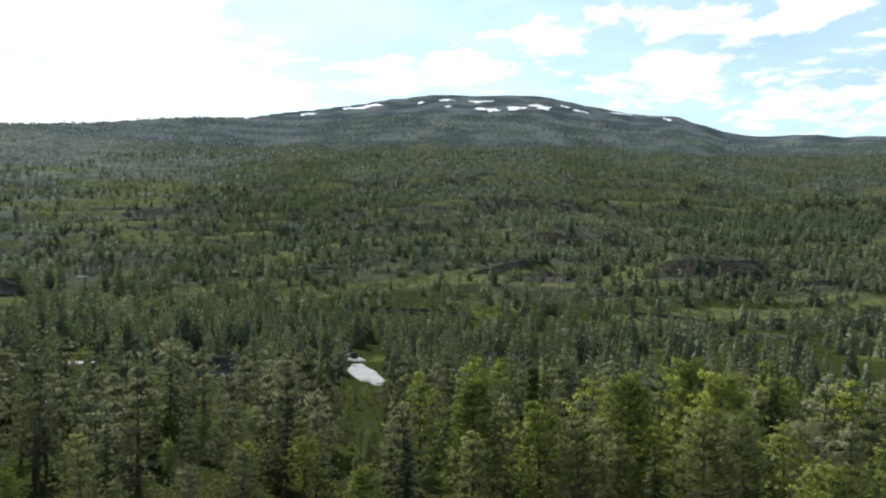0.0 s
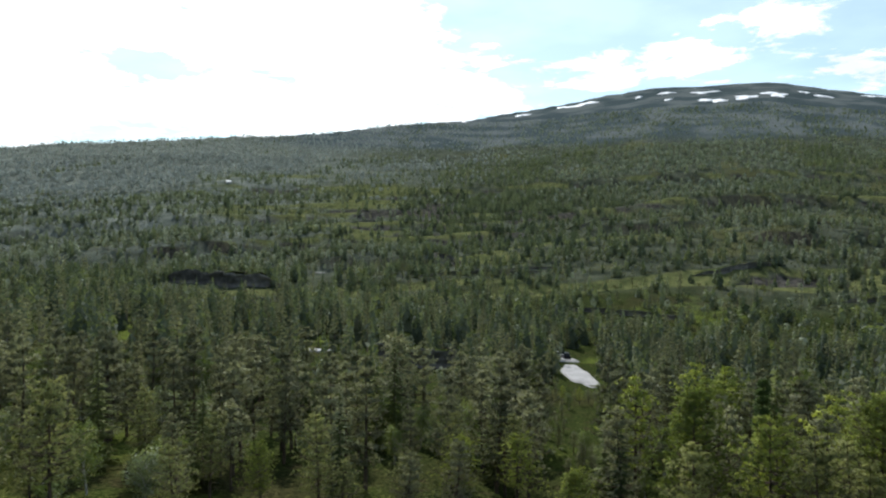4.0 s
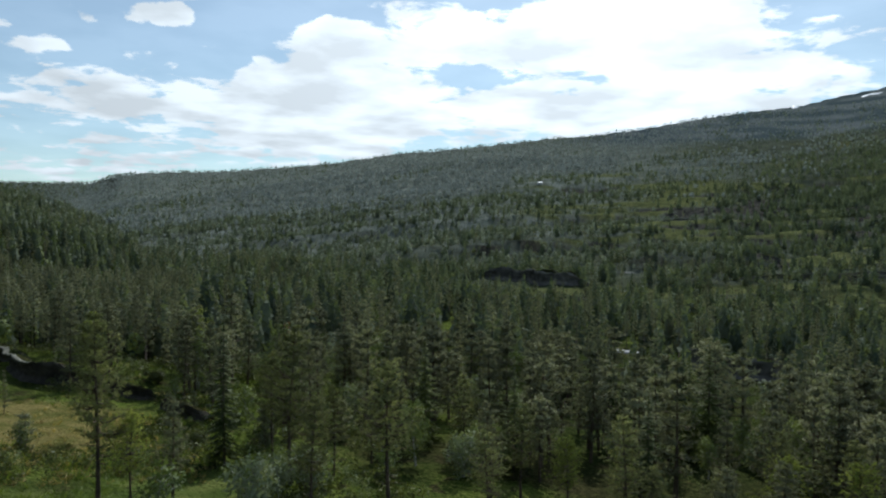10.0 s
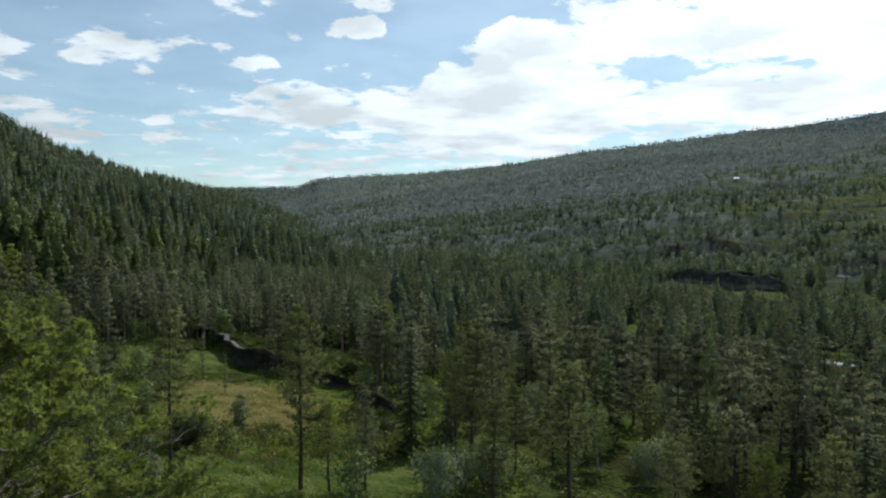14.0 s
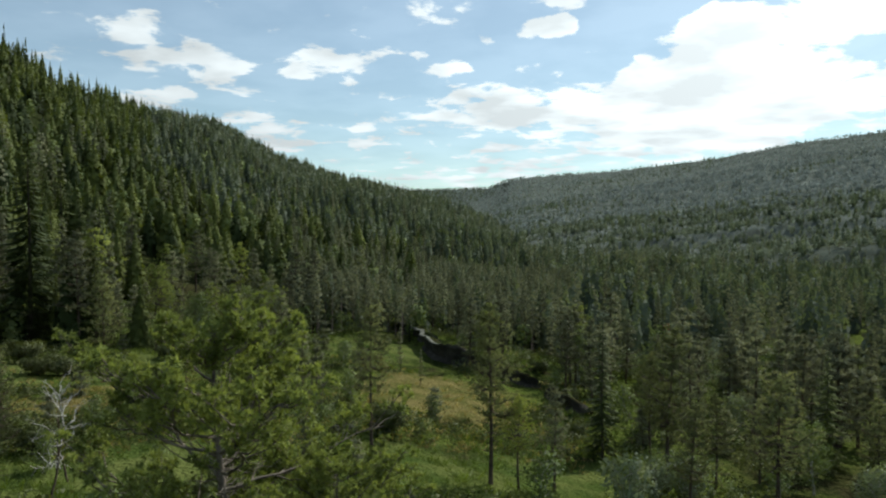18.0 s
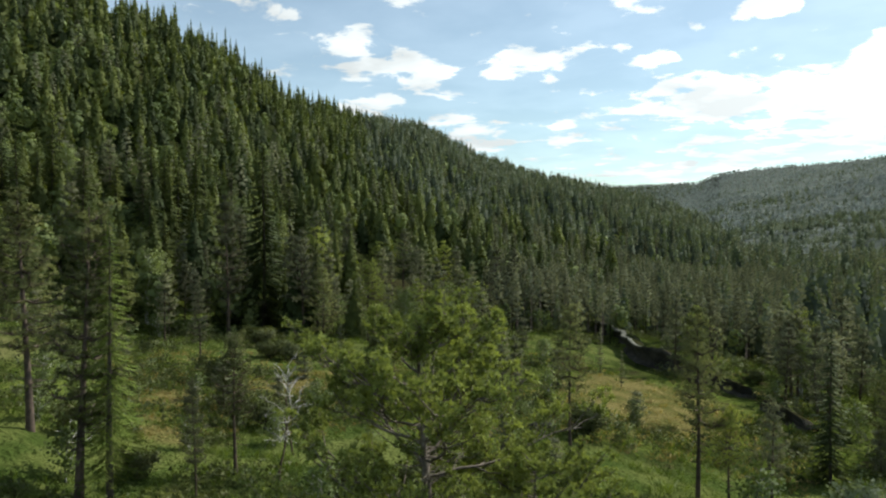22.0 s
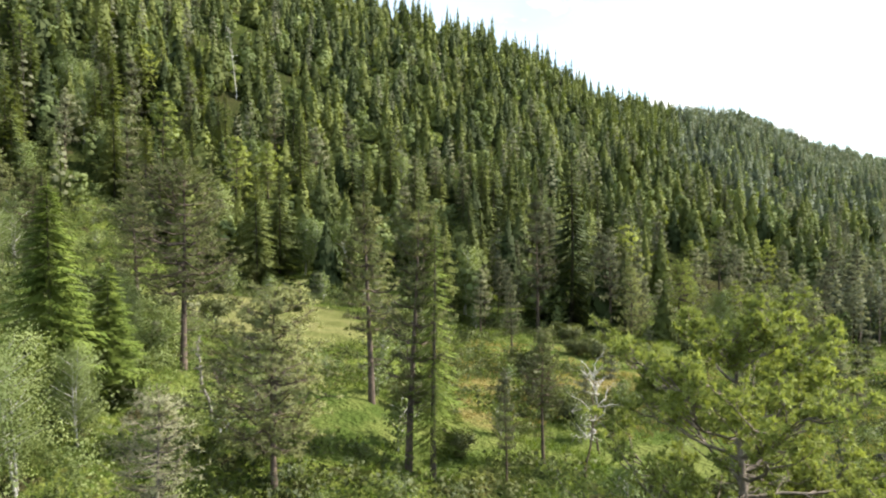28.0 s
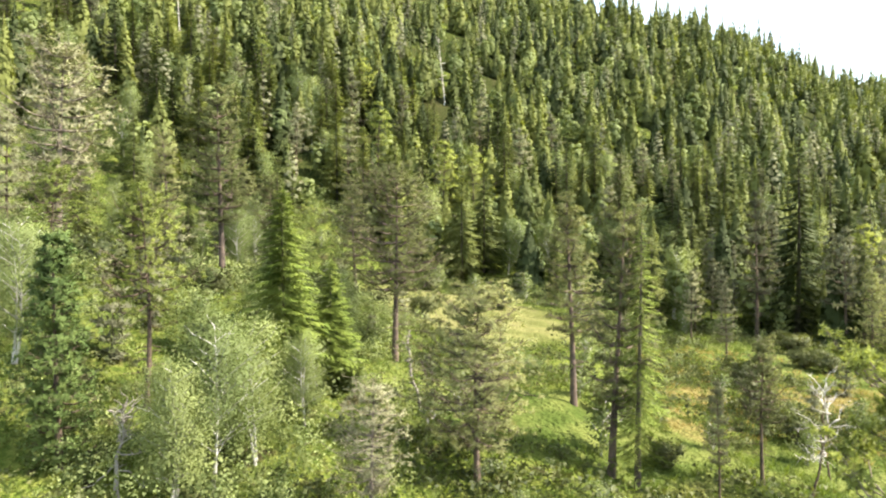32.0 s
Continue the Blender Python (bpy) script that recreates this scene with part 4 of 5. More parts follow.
for key, az, r, s in (("birch0", 83.5, 30, 1.1), ("birch2", 80.6, 32, 0.95), ("birch1", 86.5, 29, 0.9), ("birch1", 73.5, 47, 0.8), ("birch2", 97, 40, 1.1), ("birch0", 76.5, 36, 0.7),
                      ("willow0", -7.3, 43, 1.05), ("willow1", -11.7, 47, 0.95), ("willow0", -9.5, 46, 0.8), ("willow0", -28.3, 72, 1.2), ("willow1", -25.6, 82, 1.2), ("birch0", -28.6, 76, 0.7)):
    plant(key, az, r, s)

for k in range(34):
    plant("bush", *((DICE.uniform(29, 41), DICE.uniform(76, 92)) if k < 7 else (DICE.uniform(-6, 100), DICE.uniform(34, 95))), DICE.uniform(0.6, 1.3), wide=1.2)

for az, r, high, seed, base, reach, label in ((37.1, 41, 6.2, 5, 0.075, 1.8, "bleached dead tree with twisted silvery limbs"), (36.0, 46, 5.0, 6, 0.07, 0.5, "dark leaning dead stem"),
                                              (90.3, 30, 3.7, 7, 0.10, 1.3, "forked grey dead birch stem"), (67.1, 41, 4.9, 8, 0.12, 0.5, "broken grey stub of a dead pine"),
                                              (65.15, 175, 16.5, 9, 0.17, 2.0, "tall bleached dead spruce on the hillside"),
                                              (85.8, 170, 14.0, 10, 0.15, 1.6, "bleached dead spruce high among green ones")):
    c = at(az, r, -0.1)
    stem, limbs = snag(rs(seed), high, 26, reach, 1.3, base)
    ob = new("dead_tree")
    link("trunk", *stem, PINE_BARK if seed in (5, 6) else GREY_TWIG if seed in (7, 8) else DEAD_WOOD, ob, smooth=True)
    for limb in limbs:
        link("limb", *limb, PINE_BARK if seed == 6 else GREY_TWIG if seed in (7, 8) else DEAD_WOOD, ob, smooth=True)
    ob.matrix_basis = pose(c.x, c.y, c.z, 4, 0, seed * 40)
    tagged(ob, label, "dead tree")
    TAKEN.append((c.x, c.y))


# ---- the woods ----
def mown(x, y):
    return np.maximum.reduce([spot(x, y, *h) for h in HAYS]) > 0.35


def scatter(rng, count, az0, az1, r0, r1, clear=2.6, keep_open=True):
    """Places for trees: even over the ground, thinned where the land is open."""
    a = rng.uniform(az0, az1, count)
    r = np.sqrt(rng.uniform(r0 ** 2, r1 ** 2, count))
    x, y = -np.sin(np.radians(a)) * r, np.cos(np.radians(a)) * r
    ok = rng.uniform(0, 1, count) < wooded(x, y)
    if keep_open:
        ok &= open_patch(x, y) < 0.25
    ok &= ~cleared(x, y) & ~mown(x, y)
    if clear >= 3:  # tall trees leave the lines across the bog open
        ok &= ~cleared(x, y, OPEN_LINES)
    x, y = x[ok], y[ok]
    if clear:
        used = np.array(TAKEN) if TAKEN else np.zeros((1, 2))
        keep = np.ones(len(x), bool)
        for i in range(len(x)):
            if ((used[:, 0] - x[i]) ** 2 + (used[:, 1] - y[i]) ** 2).min() < clear ** 2:
                keep[i] = False
        x, y = x[keep], y[keep]
    return x, y


def cleared(x, y, strips=()):
    """Bare strips: the gravel turning place, the cabins, the pools and a sight line round each."""
    out = np.zeros(np.shape(x), bool)
    for a, r, w, d in strips or CLEARINGS:
        c = at(a, r)
        t = radians(a)
        u, v = (x - c.x) * math.cos(t) + (y - c.y) * math.sin(t), -(x - c.x) * math.sin(t) + (y - c.y) * math.cos(t)
        out |= (np.abs(u) < w) & (np.abs(v) < d)
    return out


OPEN_LINES = ((-58.7, 72, 2.6, 34), (8.5, 62, 6.5, 16), (35, 60, 7, 17), (46, 52, 3, 10), (62, 58, 10, 14), (20, 50, 4, 6), (10, 40, 4, 6))
CLEARINGS = ((65.2, 156, 1.9, 20), (85.8, 152, 1.4, 18), (9.5, 90, 4.5, 11), (-58.7, 150, 5.0, 54), (-37.1, 172, 7, 6), (-30.66, 1000, 14, 30), (-4.4, 560, 10, 25), (-37.75, 440, 9, 58), (-29.6, 338, 27, 32), (-43.5, 147, 16, 15))


def grove(name, x, y, rng, shapes, mat, label, category, s0, s1, sink=0.15):
    """Many trees as one mesh: loose copies of a few crowns, turned and sized at random."""
    z = ground(x, y) - sink
    V, F, S, T, D, n = [], [], [], [], [], 0
    pick = rng.randint(0, len(shapes), len(x))
    for k, (v, f, *stem) in enumerate(shapes):
        m = pick == k
        c = int(m.sum())
        if not c:
            continue
        a, s = rng.uniform(0, 6.28, c), rng.uniform(s0, s1, c)
        w = s * rng.uniform(0.85, 1.15, c)
        ca, sa = np.cos(a)[:, None], np.sin(a)[:, None]
        f, d = rounded(v, f)
        D.append(np.stack((d[None, :, 0] * ca - d[None, :, 1] * sa, d[None, :, 0] * sa + d[None, :, 1] * ca, np.broadcast_to(d[None, :, 2], (c, len(v)))), -1).reshape(-1, 3))
        P = np.empty((c, len(v), 3), np.float32)
        P[..., 0] = (v[None, :, 0] * ca - v[None, :, 1] * sa) * w[:, None] + x[m][:, None]
        P[..., 1] = (v[None, :, 0] * sa + v[None, :, 1] * ca) * w[:, None] + y[m][:, None]
        P[..., 2] = v[None, :, 2] * s[:, None] + z[m][:, None]
        V.append(P.reshape(-1, 3))
        F.append((f[None] + (np.arange(c) * len(v))[:, None, None]).reshape(-1, 3) + n)
        n += c * len(v)
        part_of = np.zeros(len(f), np.int32)
        if stem:
            part_of[len(f) - stem[0]:] = 1
        S.append(np.tile(part_of, c))
        T.append(np.repeat(rng.uniform(0, 1, c), len(v)))
    ob = link(name, np.concatenate(V), np.concatenate(F), (mat, STEM), slots=np.concatenate(S), normals=np.concatenate(D))
    tint = ob.data.attributes.new("tree", "FLOAT", "POINT")
    tint.data.foreach_set("value", np.concatenate(T).astype(np.float32))
    return tagged(ob, label, category, kind="stuff")


def patches(c, n, g, size, loose=0.5, hang=0.0):
    """Sprays of foliage round the centres c that face along n, a little loose; hang: how far they point down."""
    n = unit(n + loose * g.normal(size=c.shape))
    v = unit(np.cross(n, g.normal(size=c.shape)))
    v = unit(v - np.array([0, 0, 1.0]) * hang)
    u = unit(np.cross(v, n))
    s = np.reshape(size, (-1, 1)) * g.uniform(0.6, 1.35, (len(c), 1))
    return np.stack((c - u * s * 0.5 - v * s * 0.45, c + u * s * 0.5 - v * s * 0.35, c + v * s * 0.75), 1)


def far_pine(seed, boughs, count, size):
    """A slender pine: uneven flat clumps of needles round a straight stem, bare below."""
    g = rs(seed)
    h, rad, bare = 9.0, g.uniform(0.95, 1.6), g.uniform(0.14, 0.42)
    f = bare + (1 - bare) * np.linspace(0, 0.97, boughs)
    a = np.arange(boughs) * 2.399 + g.uniform(-0.5, 0.5, boughs)
    q = (f - bare) / (1 - bare)
    L = rad * (1 - q) ** 0.62 * np.minimum(1, 0.5 + 2.2 * q) * g.uniform(0.45, 1.1, boughs) + 0.05
    out = np.stack((np.cos(a), np.sin(a), np.zeros(boughs)), -1)
    mid = out * (0.72 * L)[:, None] + np.array([0, 0, 1.0]) * (f * h + 0.15 * L)[:, None]
    c = np.repeat(mid, count, 0)
    d = unit(g.normal(size=c.shape)) * np.array([1, 1, 0.55])
    d = d * np.where((d * np.repeat(out, count, 0)).sum(1, keepdims=True) < -0.3, -1, 1)
    wide = np.repeat(0.12 + 0.36 * L / rad, count)[:, None]
    tri = patches(c + d * wide * np.array([1, 1, 0.7]), d + 0.5 * np.repeat(out, count, 0) + np.array([0, 0, 0.25]), g, size * np.repeat(0.45 + 0.65 * np.minimum(1, L / rad), count), 0.35)
    stem = np.array([[[-0.12, 0, 0], [0.12, 0, 0], [0, 0, h]], [[0, -0.12, 0], [0, 0.12, 0], [0, 0, h]]])
    return (*soup(np.concatenate((tri, stem))), 2)


def far_spruce(seed, tiers, arms, per=1, rad=0.0):
    """A ragged cone of hanging boughs, each with one spray or a few."""
    g = rs(seed)
    h, rad, n = 10.0, rad or g.uniform(1.35, 2.2), tiers * arms
    i = np.arange(n)
    f = (1 - (1 - (i + g.uniform(0, 1, n)) / n) ** 0.72) * 0.97
    L = rad * (1 - f) ** 0.92 * g.uniform(0.7, 1.15, n) * np.minimum(1, 0.75 + 2 * f) + 0.04
    a = i * 2.399 + g.uniform(-0.4, 0.4, n)
    d = np.stack((np.cos(a), np.sin(a), np.zeros(n)), -1)
    c, o, size = [], [], []
    for k in range(per):
        w = 0.80 if per == 1 else 0.35 + 0.65 * (k + g.uniform(0, 1, n)) / per
        side = np.stack((-d[:, 1], d[:, 0], np.zeros(n)), -1) * (g.uniform(-0.35, 0.35, n) * L * (per > 1))[:, None]
        c.append(d * (L * w)[:, None] + side + np.array([0, 0, 1.0]) * (f * h + 0.22 * L - 0.42 * L * w * w)[:, None])
        o.append(d + side * 0.6 + np.array([0, 0, 0.55]))
        size.append((0.13 + 0.62 * L) * (1.6 if per == 1 else 0.85) * (6 / arms) ** 0.5)
    tri = patches(np.concatenate(c), np.concatenate(o), g, np.concatenate(size), 0.33, 0.9)
    tip = np.array([[[-0.16, 0, 8.9], [0.16, 0.02, 8.9], [0, 0, 10.7]], [[0, -0.16, 8.9], [0.02, 0.16, 8.9], [0, 0, 10.7]]])
    return soup(np.concatenate((tri, tip)))


def far_birch(seed, clumps, count, size):
    """A rounded, lobed crown of leafy clumps."""
    g = rs(seed)
    k = np.arange(clumps) + 0.5
    z = 1 - 2 * k / clumps
    a = k * 2.399 + g.uniform(-0.4, 0.4, clumps)
    w = np.sqrt(1 - z * z)
    lobe = np.stack((np.cos(a) * w * 1.05, np.sin(a) * w * 1.05, z * 1.75), -1) * g.uniform(0.6, 1.1, (clumps, 1))
    c = np.repeat(lobe, count, 0)
    d = unit(g.normal(size=c.shape))
    d = d * np.where((d * c).sum(1, keepdims=True) < -0.4, -1, 1)
    big = 1.9 / clumps ** 0.5
    return soup(patches(c + d * big * g.uniform(0.6, 1.0, (len(c), 1)) + np.array([0, 0, 3.3]), d + 0.4 * unit(c), g, size, 0.3))


g = rs(300)
# countable trees of the nearer ground
x, y = scatter(g, 360, -103, -1, 42, 100, 3.4)
for k in range(len(x)):
    az, r = math.degrees(math.atan2(-x[k], y[k])), math.hypot(x[k], y[k])
    u = g.uniform()
    grown = 0.14 + 0.20 * float(ease(-30, -45, az)) + 0.12 * (r > 65)
    sorts = 4 if az < -62 else 3
    if u < 0.70:
        key = ("pine%d" if r < 55 else "pinemid%d") % g.randint(sorts)
        plant(key, az, r, g.uniform(0.5, 0.85) + grown, wide=0.95)
    elif u < 0.80:
        plant("sprucemid%d" % g.randint(3), az, r, g.uniform(0.5, 0.85) + grown, wide=0.9)
    else:
        plant(("birchmid%d" if g.uniform() < 0.6 else "willow%d") % g.randint(2), az, r, g.uniform(0.6, 1.1))
x, y = scatter(g, 112, 0, 46, 40, 112, 3.4)
for k in range(len(x)):
    r = math.hypot(x[k], y[k])
    plant(("pine%d" if r < 55 else "pinemid%d") % g.randint(4), math.degrees(math.atan2(-x[k], y[k])), r, g.uniform(0.42, 0.72) + 0.3 * (r > 80), wide=0.8)
x, y = scatter(g, 46, 74, 104, 44, 84, 5.0)
for k in range(len(x)):
    key = ("pine%d" % g.randint(4), "birch%d" % g.randint(3), "spruce%d" % g.randint(3))[g.randint(3)]
    plant(key, math.degrees(math.atan2(-x[k], y[k])), math.hypot(x[k], y[k]), g.uniform(0.7, 1.2), wide=0.9)
x, y = scatter(g, 330, 16, 104, 98, 150, 3.0)
for k in range(len(x)):
    az, r = math.degrees(math.atan2(-x[k], y[k])), math.hypot(x[k], y[k])
    u = g.uniform()
    if az < 33:  # open pine wood at the foot of the hill
        if u < 0.55:
            plant("pinemid%d" % g.randint(4), az, r, g.uniform(0.8, 1.3), wide=0.85)
        elif u < 0.65:
            plant("birchmid%d" % g.randint(2), az, r, g.uniform(0.6, 1.1))
    elif u < 0.58:
        plant(("spruce%d" if r < 118 else "sprucemid%d") % g.randint(3), az, r, g.uniform(0.9, 1.6), wide=1.0)
    elif u < 0.72:
        plant("pinemid%d" % g.randint(4), az, r, g.uniform(1.0, 1.6), wide=0.9)
    else:
        plant("birchmid%d" % g.randint(2), az, r, g.uniform(0.8, 1.5))

for k in range(34):  # low young trees before the gravel place
    r = g.uniform(70, 138)
    az = -58.6 + math.degrees(g.uniform(-8, 8) / r)
    if k % 4:
        plant("pinemid%d" % g.randint(4), az, r, g.uniform(0.22, 0.38), wide=1.1)
    else:
        plant("birchmid%d" % g.randint(2), az, r, g.uniform(0.35, 0.6))
template("sapling0", "pine_sapling", pine(rs(70), 3.0, 0.7, 0.08, 30, 4, 6, 0.26, 0.08, limb_sides=3, stubs=0, thin=0.2, twigs=False), PINE_BARK, PINE_LEAF, "thin young pine on the bog", "pine sapling", "saplings")
template("sapling1", "birch_sapling", birch(rs(71), 2.4, 0.7, 2, 8, 4, 9, 0.14, 0.1, 0.22), BIRCH_BARK, BIRCH_LEAF, "small birch in the grass", "birch sapling", "saplings")
x, y = scatter(g, 210, -18, 100, 26, 98, 1.5, False)
for k in range(len(x)):
    if open_patch(x[k:k + 1], y[k:k + 1])[0] < 0.8 or k % 4 == 0:
        plant("sapling%d" % g.randint(2), math.degrees(math.atan2(-x[k], y[k])), math.hypot(x[k], y[k]), g.uniform(0.6, 1.5))
MID_SPRUCE = [far_spruce(400 + n, 14, 7) for n in range(6)]
LOW_SPRUCE = [far_spruce(410 + n, 8, 5) for n in range(5)]
TINY_SPRUCE = [far_spruce(420 + n, 4, 4) for n in range(4)]
MID_PINE = [far_pine(430 + n, 26, 9, 0.42) for n in range(6)]
LOW_PINE = [far_pine(440 + n, 14, 5, 0.72) for n in range(5)]
TINY_PINE = [far_pine(450 + n, 6, 3, 1.3) for n in range(4)]
MID_BIRCH = [far_birch(460 + n, 22, 22, 0.31) for n in range(4)]
LOW_BIRCH = [far_birch(470 + n, 12, 4, 0.9) for n in range(4)]
NEAR_SPRUCE = [far_spruce(490 + n, 20, 7, 4, (1.9, 2.6, 2.2, 2.4, 1.7, 2.9)[n]) for n in range(6)]
EDGE_SPRUCE = [far_spruce(520 + n, 26, 8, 6, (1.6, 2.3, 1.9, 2.6)[n]) for n in range(4)]
SPIRE = [far_spruce(530 + n, 15, 5, 1, 0.95) for n in range(4)]
RIDGE_BIRCH = [far_birch(485 + n, 6, 3, 1.5) for n in range(4)]
DWARF = [far_birch(495 + n, 5, 2, 1.8) for n in range(4)]
TINY_BIRCH = [far_birch(480 + n, 7, 3, 1.5) for n in range(4)]


def low_growth(count, az0, az1, r0, r1, shapes, mat, label, category, name, s0, s1, shun=1.1):
    """Shrubs, tufts and dwarf trees over the open ground."""
    a = g.uniform(az0, az1, count)
    r = np.sqrt(g.uniform(r0 ** 2, r1 ** 2, count))
    x, y = -np.sin(np.radians(a)) * r, np.cos(np.radians(a)) * r
    ok = (~cleared(x, y)) & (~mown(x, y)) & (waves(x, y, 11, 2) + 0.3 * g.normal(size=count) > -0.25) & ((r0 < 250) | (np.abs(ledges(x, y) - 0.02) > 0.13)) & (open_patch(x, y) < shun)
    grove(name, x[ok], y[ok], g, shapes, mat, label, category, s0, s1, 0.05)


def mixed(count, az0, az1, r0, r1, shares, shapes, names, sizes, place, fade=None):
    """A wood of several kinds; fade: the azimuths over which it thins out from full to nothing."""
    x, y = scatter(g, count, az0, az1, r0, r1, 0)
    if fade:
        keep = g.uniform(0, 1, len(x)) < ease(fade[1], fade[0], np.degrees(np.arctan2(-x, y)))
        x, y = x[keep], y[keep]
    u = g.uniform(0, 1, len(x))
    if r0 > 440 and az0 < -50:  # spruces gather in long dark belts along the slope
        belt = waves(x * 0.35 + y * 0.1, y - x * 0.45, 120, 3)
        u = np.clip(u - 0.55 * ease(0.0, 0.22, belt) + 0.32 * ease(0.05, -0.25, belt), 0, 0.9999)
    lo = 0.0
    for share, shape, name, (s0, s1) in zip(shares, shapes, names, sizes):
        m = (u >= lo) & (u < lo + share)
        lo += share
        # distant woods take the leaf colours that have haze painted in
        mat = {"spruce": DARK_LEAF if az0 < -50 or az1 <= 34 else SPRUCE_LEAF, "pine": PINE_LEAF, "birch": (FELL_HAZE_LEAF if az1 > 0 else UPLAND_HAZE_LEAF) if r0 > 800 else SLOPE_HAZE_LEAF if r0 > 440 or az0 < -50 else BIRCH_LEAF, "willow": WILLOW_LEAF}[name]
        if m.any():
            grove(name + "_wood", x[m], y[m], g, shape, mat, "%s wood %s" % (name, place), "woodland", s0, s1)


TREES = ("spruce", "pine", "birch", "willow")
mixed(300, 31, 104, 99, 150, (0.50, 0.1, 0.40), (EDGE_SPRUCE, MID_PINE, MID_BIRCH), TREES, ((0.8, 1.5), (1.0, 1.5), (0.9, 1.6)), "at the edge of the hillside")
mixed(1100, 10, 104, 148, 250, (0.54, 0.10, 0.36), (NEAR_SPRUCE, MID_PINE, MID_BIRCH), TREES, ((0.75, 1.5), (1.2, 1.7), (1.0, 1.7)), "covering the steep hillside")
mixed(960, 1, 31, 250, 480, (0.70, 0.10, 0.20), (MID_SPRUCE, LOW_PINE, LOW_BIRCH), TREES, ((0.8, 1.4), (1.0, 1.5), (0.8, 1.3)), "on the flank of the hill")
mixed(2900, 30, 104, 250, 480, (0.74, 0.06, 0.20), (MID_SPRUCE, LOW_PINE, LOW_BIRCH), TREES, ((0.9, 1.6), (1.0, 1.5), (0.9, 1.4)), "high on the hillside")
mixed(330, 30, 104, 280, 400, (1.0,), (SPIRE,), TREES, ((1.2, 1.9),), "along the brow of the hill")
mixed(4200, 1, 34, 480, 800, (0.7, 0.1, 0.2), (LOW_SPRUCE, LOW_PINE, LOW_BIRCH), TREES, ((0.7, 1.1), (0.9, 1.3), (1.0, 1.5)), "along the crest of the hill")
mixed(1700, -3, 20, 100, 260, (0.2, 0.66, 0.14), (MID_SPRUCE, MID_PINE, MID_BIRCH), TREES, ((0.6, 1.0), (0.7, 1.1), (0.6, 1.0)), "at the foot of the hill")
mixed(1350, -104, -2, 98, 240, (0.40, 0.36, 0.12, 0.12), (MID_SPRUCE, MID_PINE, MID_BIRCH, MID_BIRCH), TREES, ((0.7, 1.35), (0.9, 1.4), (0.7, 1.1), (0.5, 0.9)), "in the valley bottom")
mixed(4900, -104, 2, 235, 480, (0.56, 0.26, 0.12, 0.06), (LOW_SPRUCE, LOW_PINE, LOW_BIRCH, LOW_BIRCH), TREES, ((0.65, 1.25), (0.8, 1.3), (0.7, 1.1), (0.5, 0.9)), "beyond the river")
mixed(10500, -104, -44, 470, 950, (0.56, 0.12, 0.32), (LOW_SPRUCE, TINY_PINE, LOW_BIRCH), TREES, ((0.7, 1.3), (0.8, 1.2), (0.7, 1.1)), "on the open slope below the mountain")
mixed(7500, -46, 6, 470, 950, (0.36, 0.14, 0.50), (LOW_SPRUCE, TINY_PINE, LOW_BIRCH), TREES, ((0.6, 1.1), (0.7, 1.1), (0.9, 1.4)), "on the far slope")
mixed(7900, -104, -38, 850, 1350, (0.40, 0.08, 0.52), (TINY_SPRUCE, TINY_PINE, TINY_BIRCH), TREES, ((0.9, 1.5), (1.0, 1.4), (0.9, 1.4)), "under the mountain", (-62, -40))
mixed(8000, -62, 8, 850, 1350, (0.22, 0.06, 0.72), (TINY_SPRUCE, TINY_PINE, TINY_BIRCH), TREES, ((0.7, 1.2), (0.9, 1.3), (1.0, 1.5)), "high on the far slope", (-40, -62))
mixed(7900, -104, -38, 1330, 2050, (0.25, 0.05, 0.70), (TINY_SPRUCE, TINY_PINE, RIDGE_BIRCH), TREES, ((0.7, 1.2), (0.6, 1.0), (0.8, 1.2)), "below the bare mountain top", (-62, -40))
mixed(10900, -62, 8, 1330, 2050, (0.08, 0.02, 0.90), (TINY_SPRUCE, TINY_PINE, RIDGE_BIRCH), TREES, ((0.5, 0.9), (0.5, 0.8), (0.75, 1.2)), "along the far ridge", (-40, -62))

mixed(7000, 1, 16, 1900, 3600, (0.3, 0.1, 0.6), (TINY_SPRUCE, TINY_PINE, TINY_BIRCH), TREES, ((0.9, 1.4), (0.9, 1.4), (1.0, 1.6)), "on the hill beyond the notch")
low_growth(24000, -104, 0, 260, 1000, DWARF, SCRUB_LEAF, "dwarf birch and willow scrub on the open slope", "scrub", "dwarf_scrub", 0.25, 0.55)
SHRUB = [soup(leaves(rs(600 + n).normal(size=(11, 3)) * np.array([0.45, 0.45, 0.14]) + np.array([0, 0, 0.32]), rs(610 + n), 6, 0.13, 0.14)) for n in range(4)]
SCRUB = [soup(leaves(rs(640 + n).normal(size=(14, 3)) * np.array([0.38, 0.38, 0.34]) + np.array([0, 0, 0.75]), rs(650 + n), 20, 0.16, 0.075)) for n in range(4)]
TUFT = [soup(tufts(rs(620 + n).normal(size=(5, 3)) * np.array([0.45, 0.45, 0.02]), rs(630 + n), 5, 0.10, 0.42, (0, 0, 1.5), 0.06)) for n in range(4)]
low_growth(5200, -20, 104, 20, 112, SHRUB, HEATH, "low dwarf shrubs of heather and bilberry", "shrubs", "dwarf_shrubs", 0.6, 1.7, 0.55)
low_growth(850, -20, 104, 24, 112, SCRUB, BIRCH_LEAF, "leafy scrub of young birch and willow", "scrub", "birch_scrub", 0.4, 1.3, 0.3)
low_growth(380, -20, 104, 24, 105, SCRUB, WILLOW_LEAF, "low silvery willow scrub", "scrub", "willow_scrub", 0.5, 1.2, 0.3)
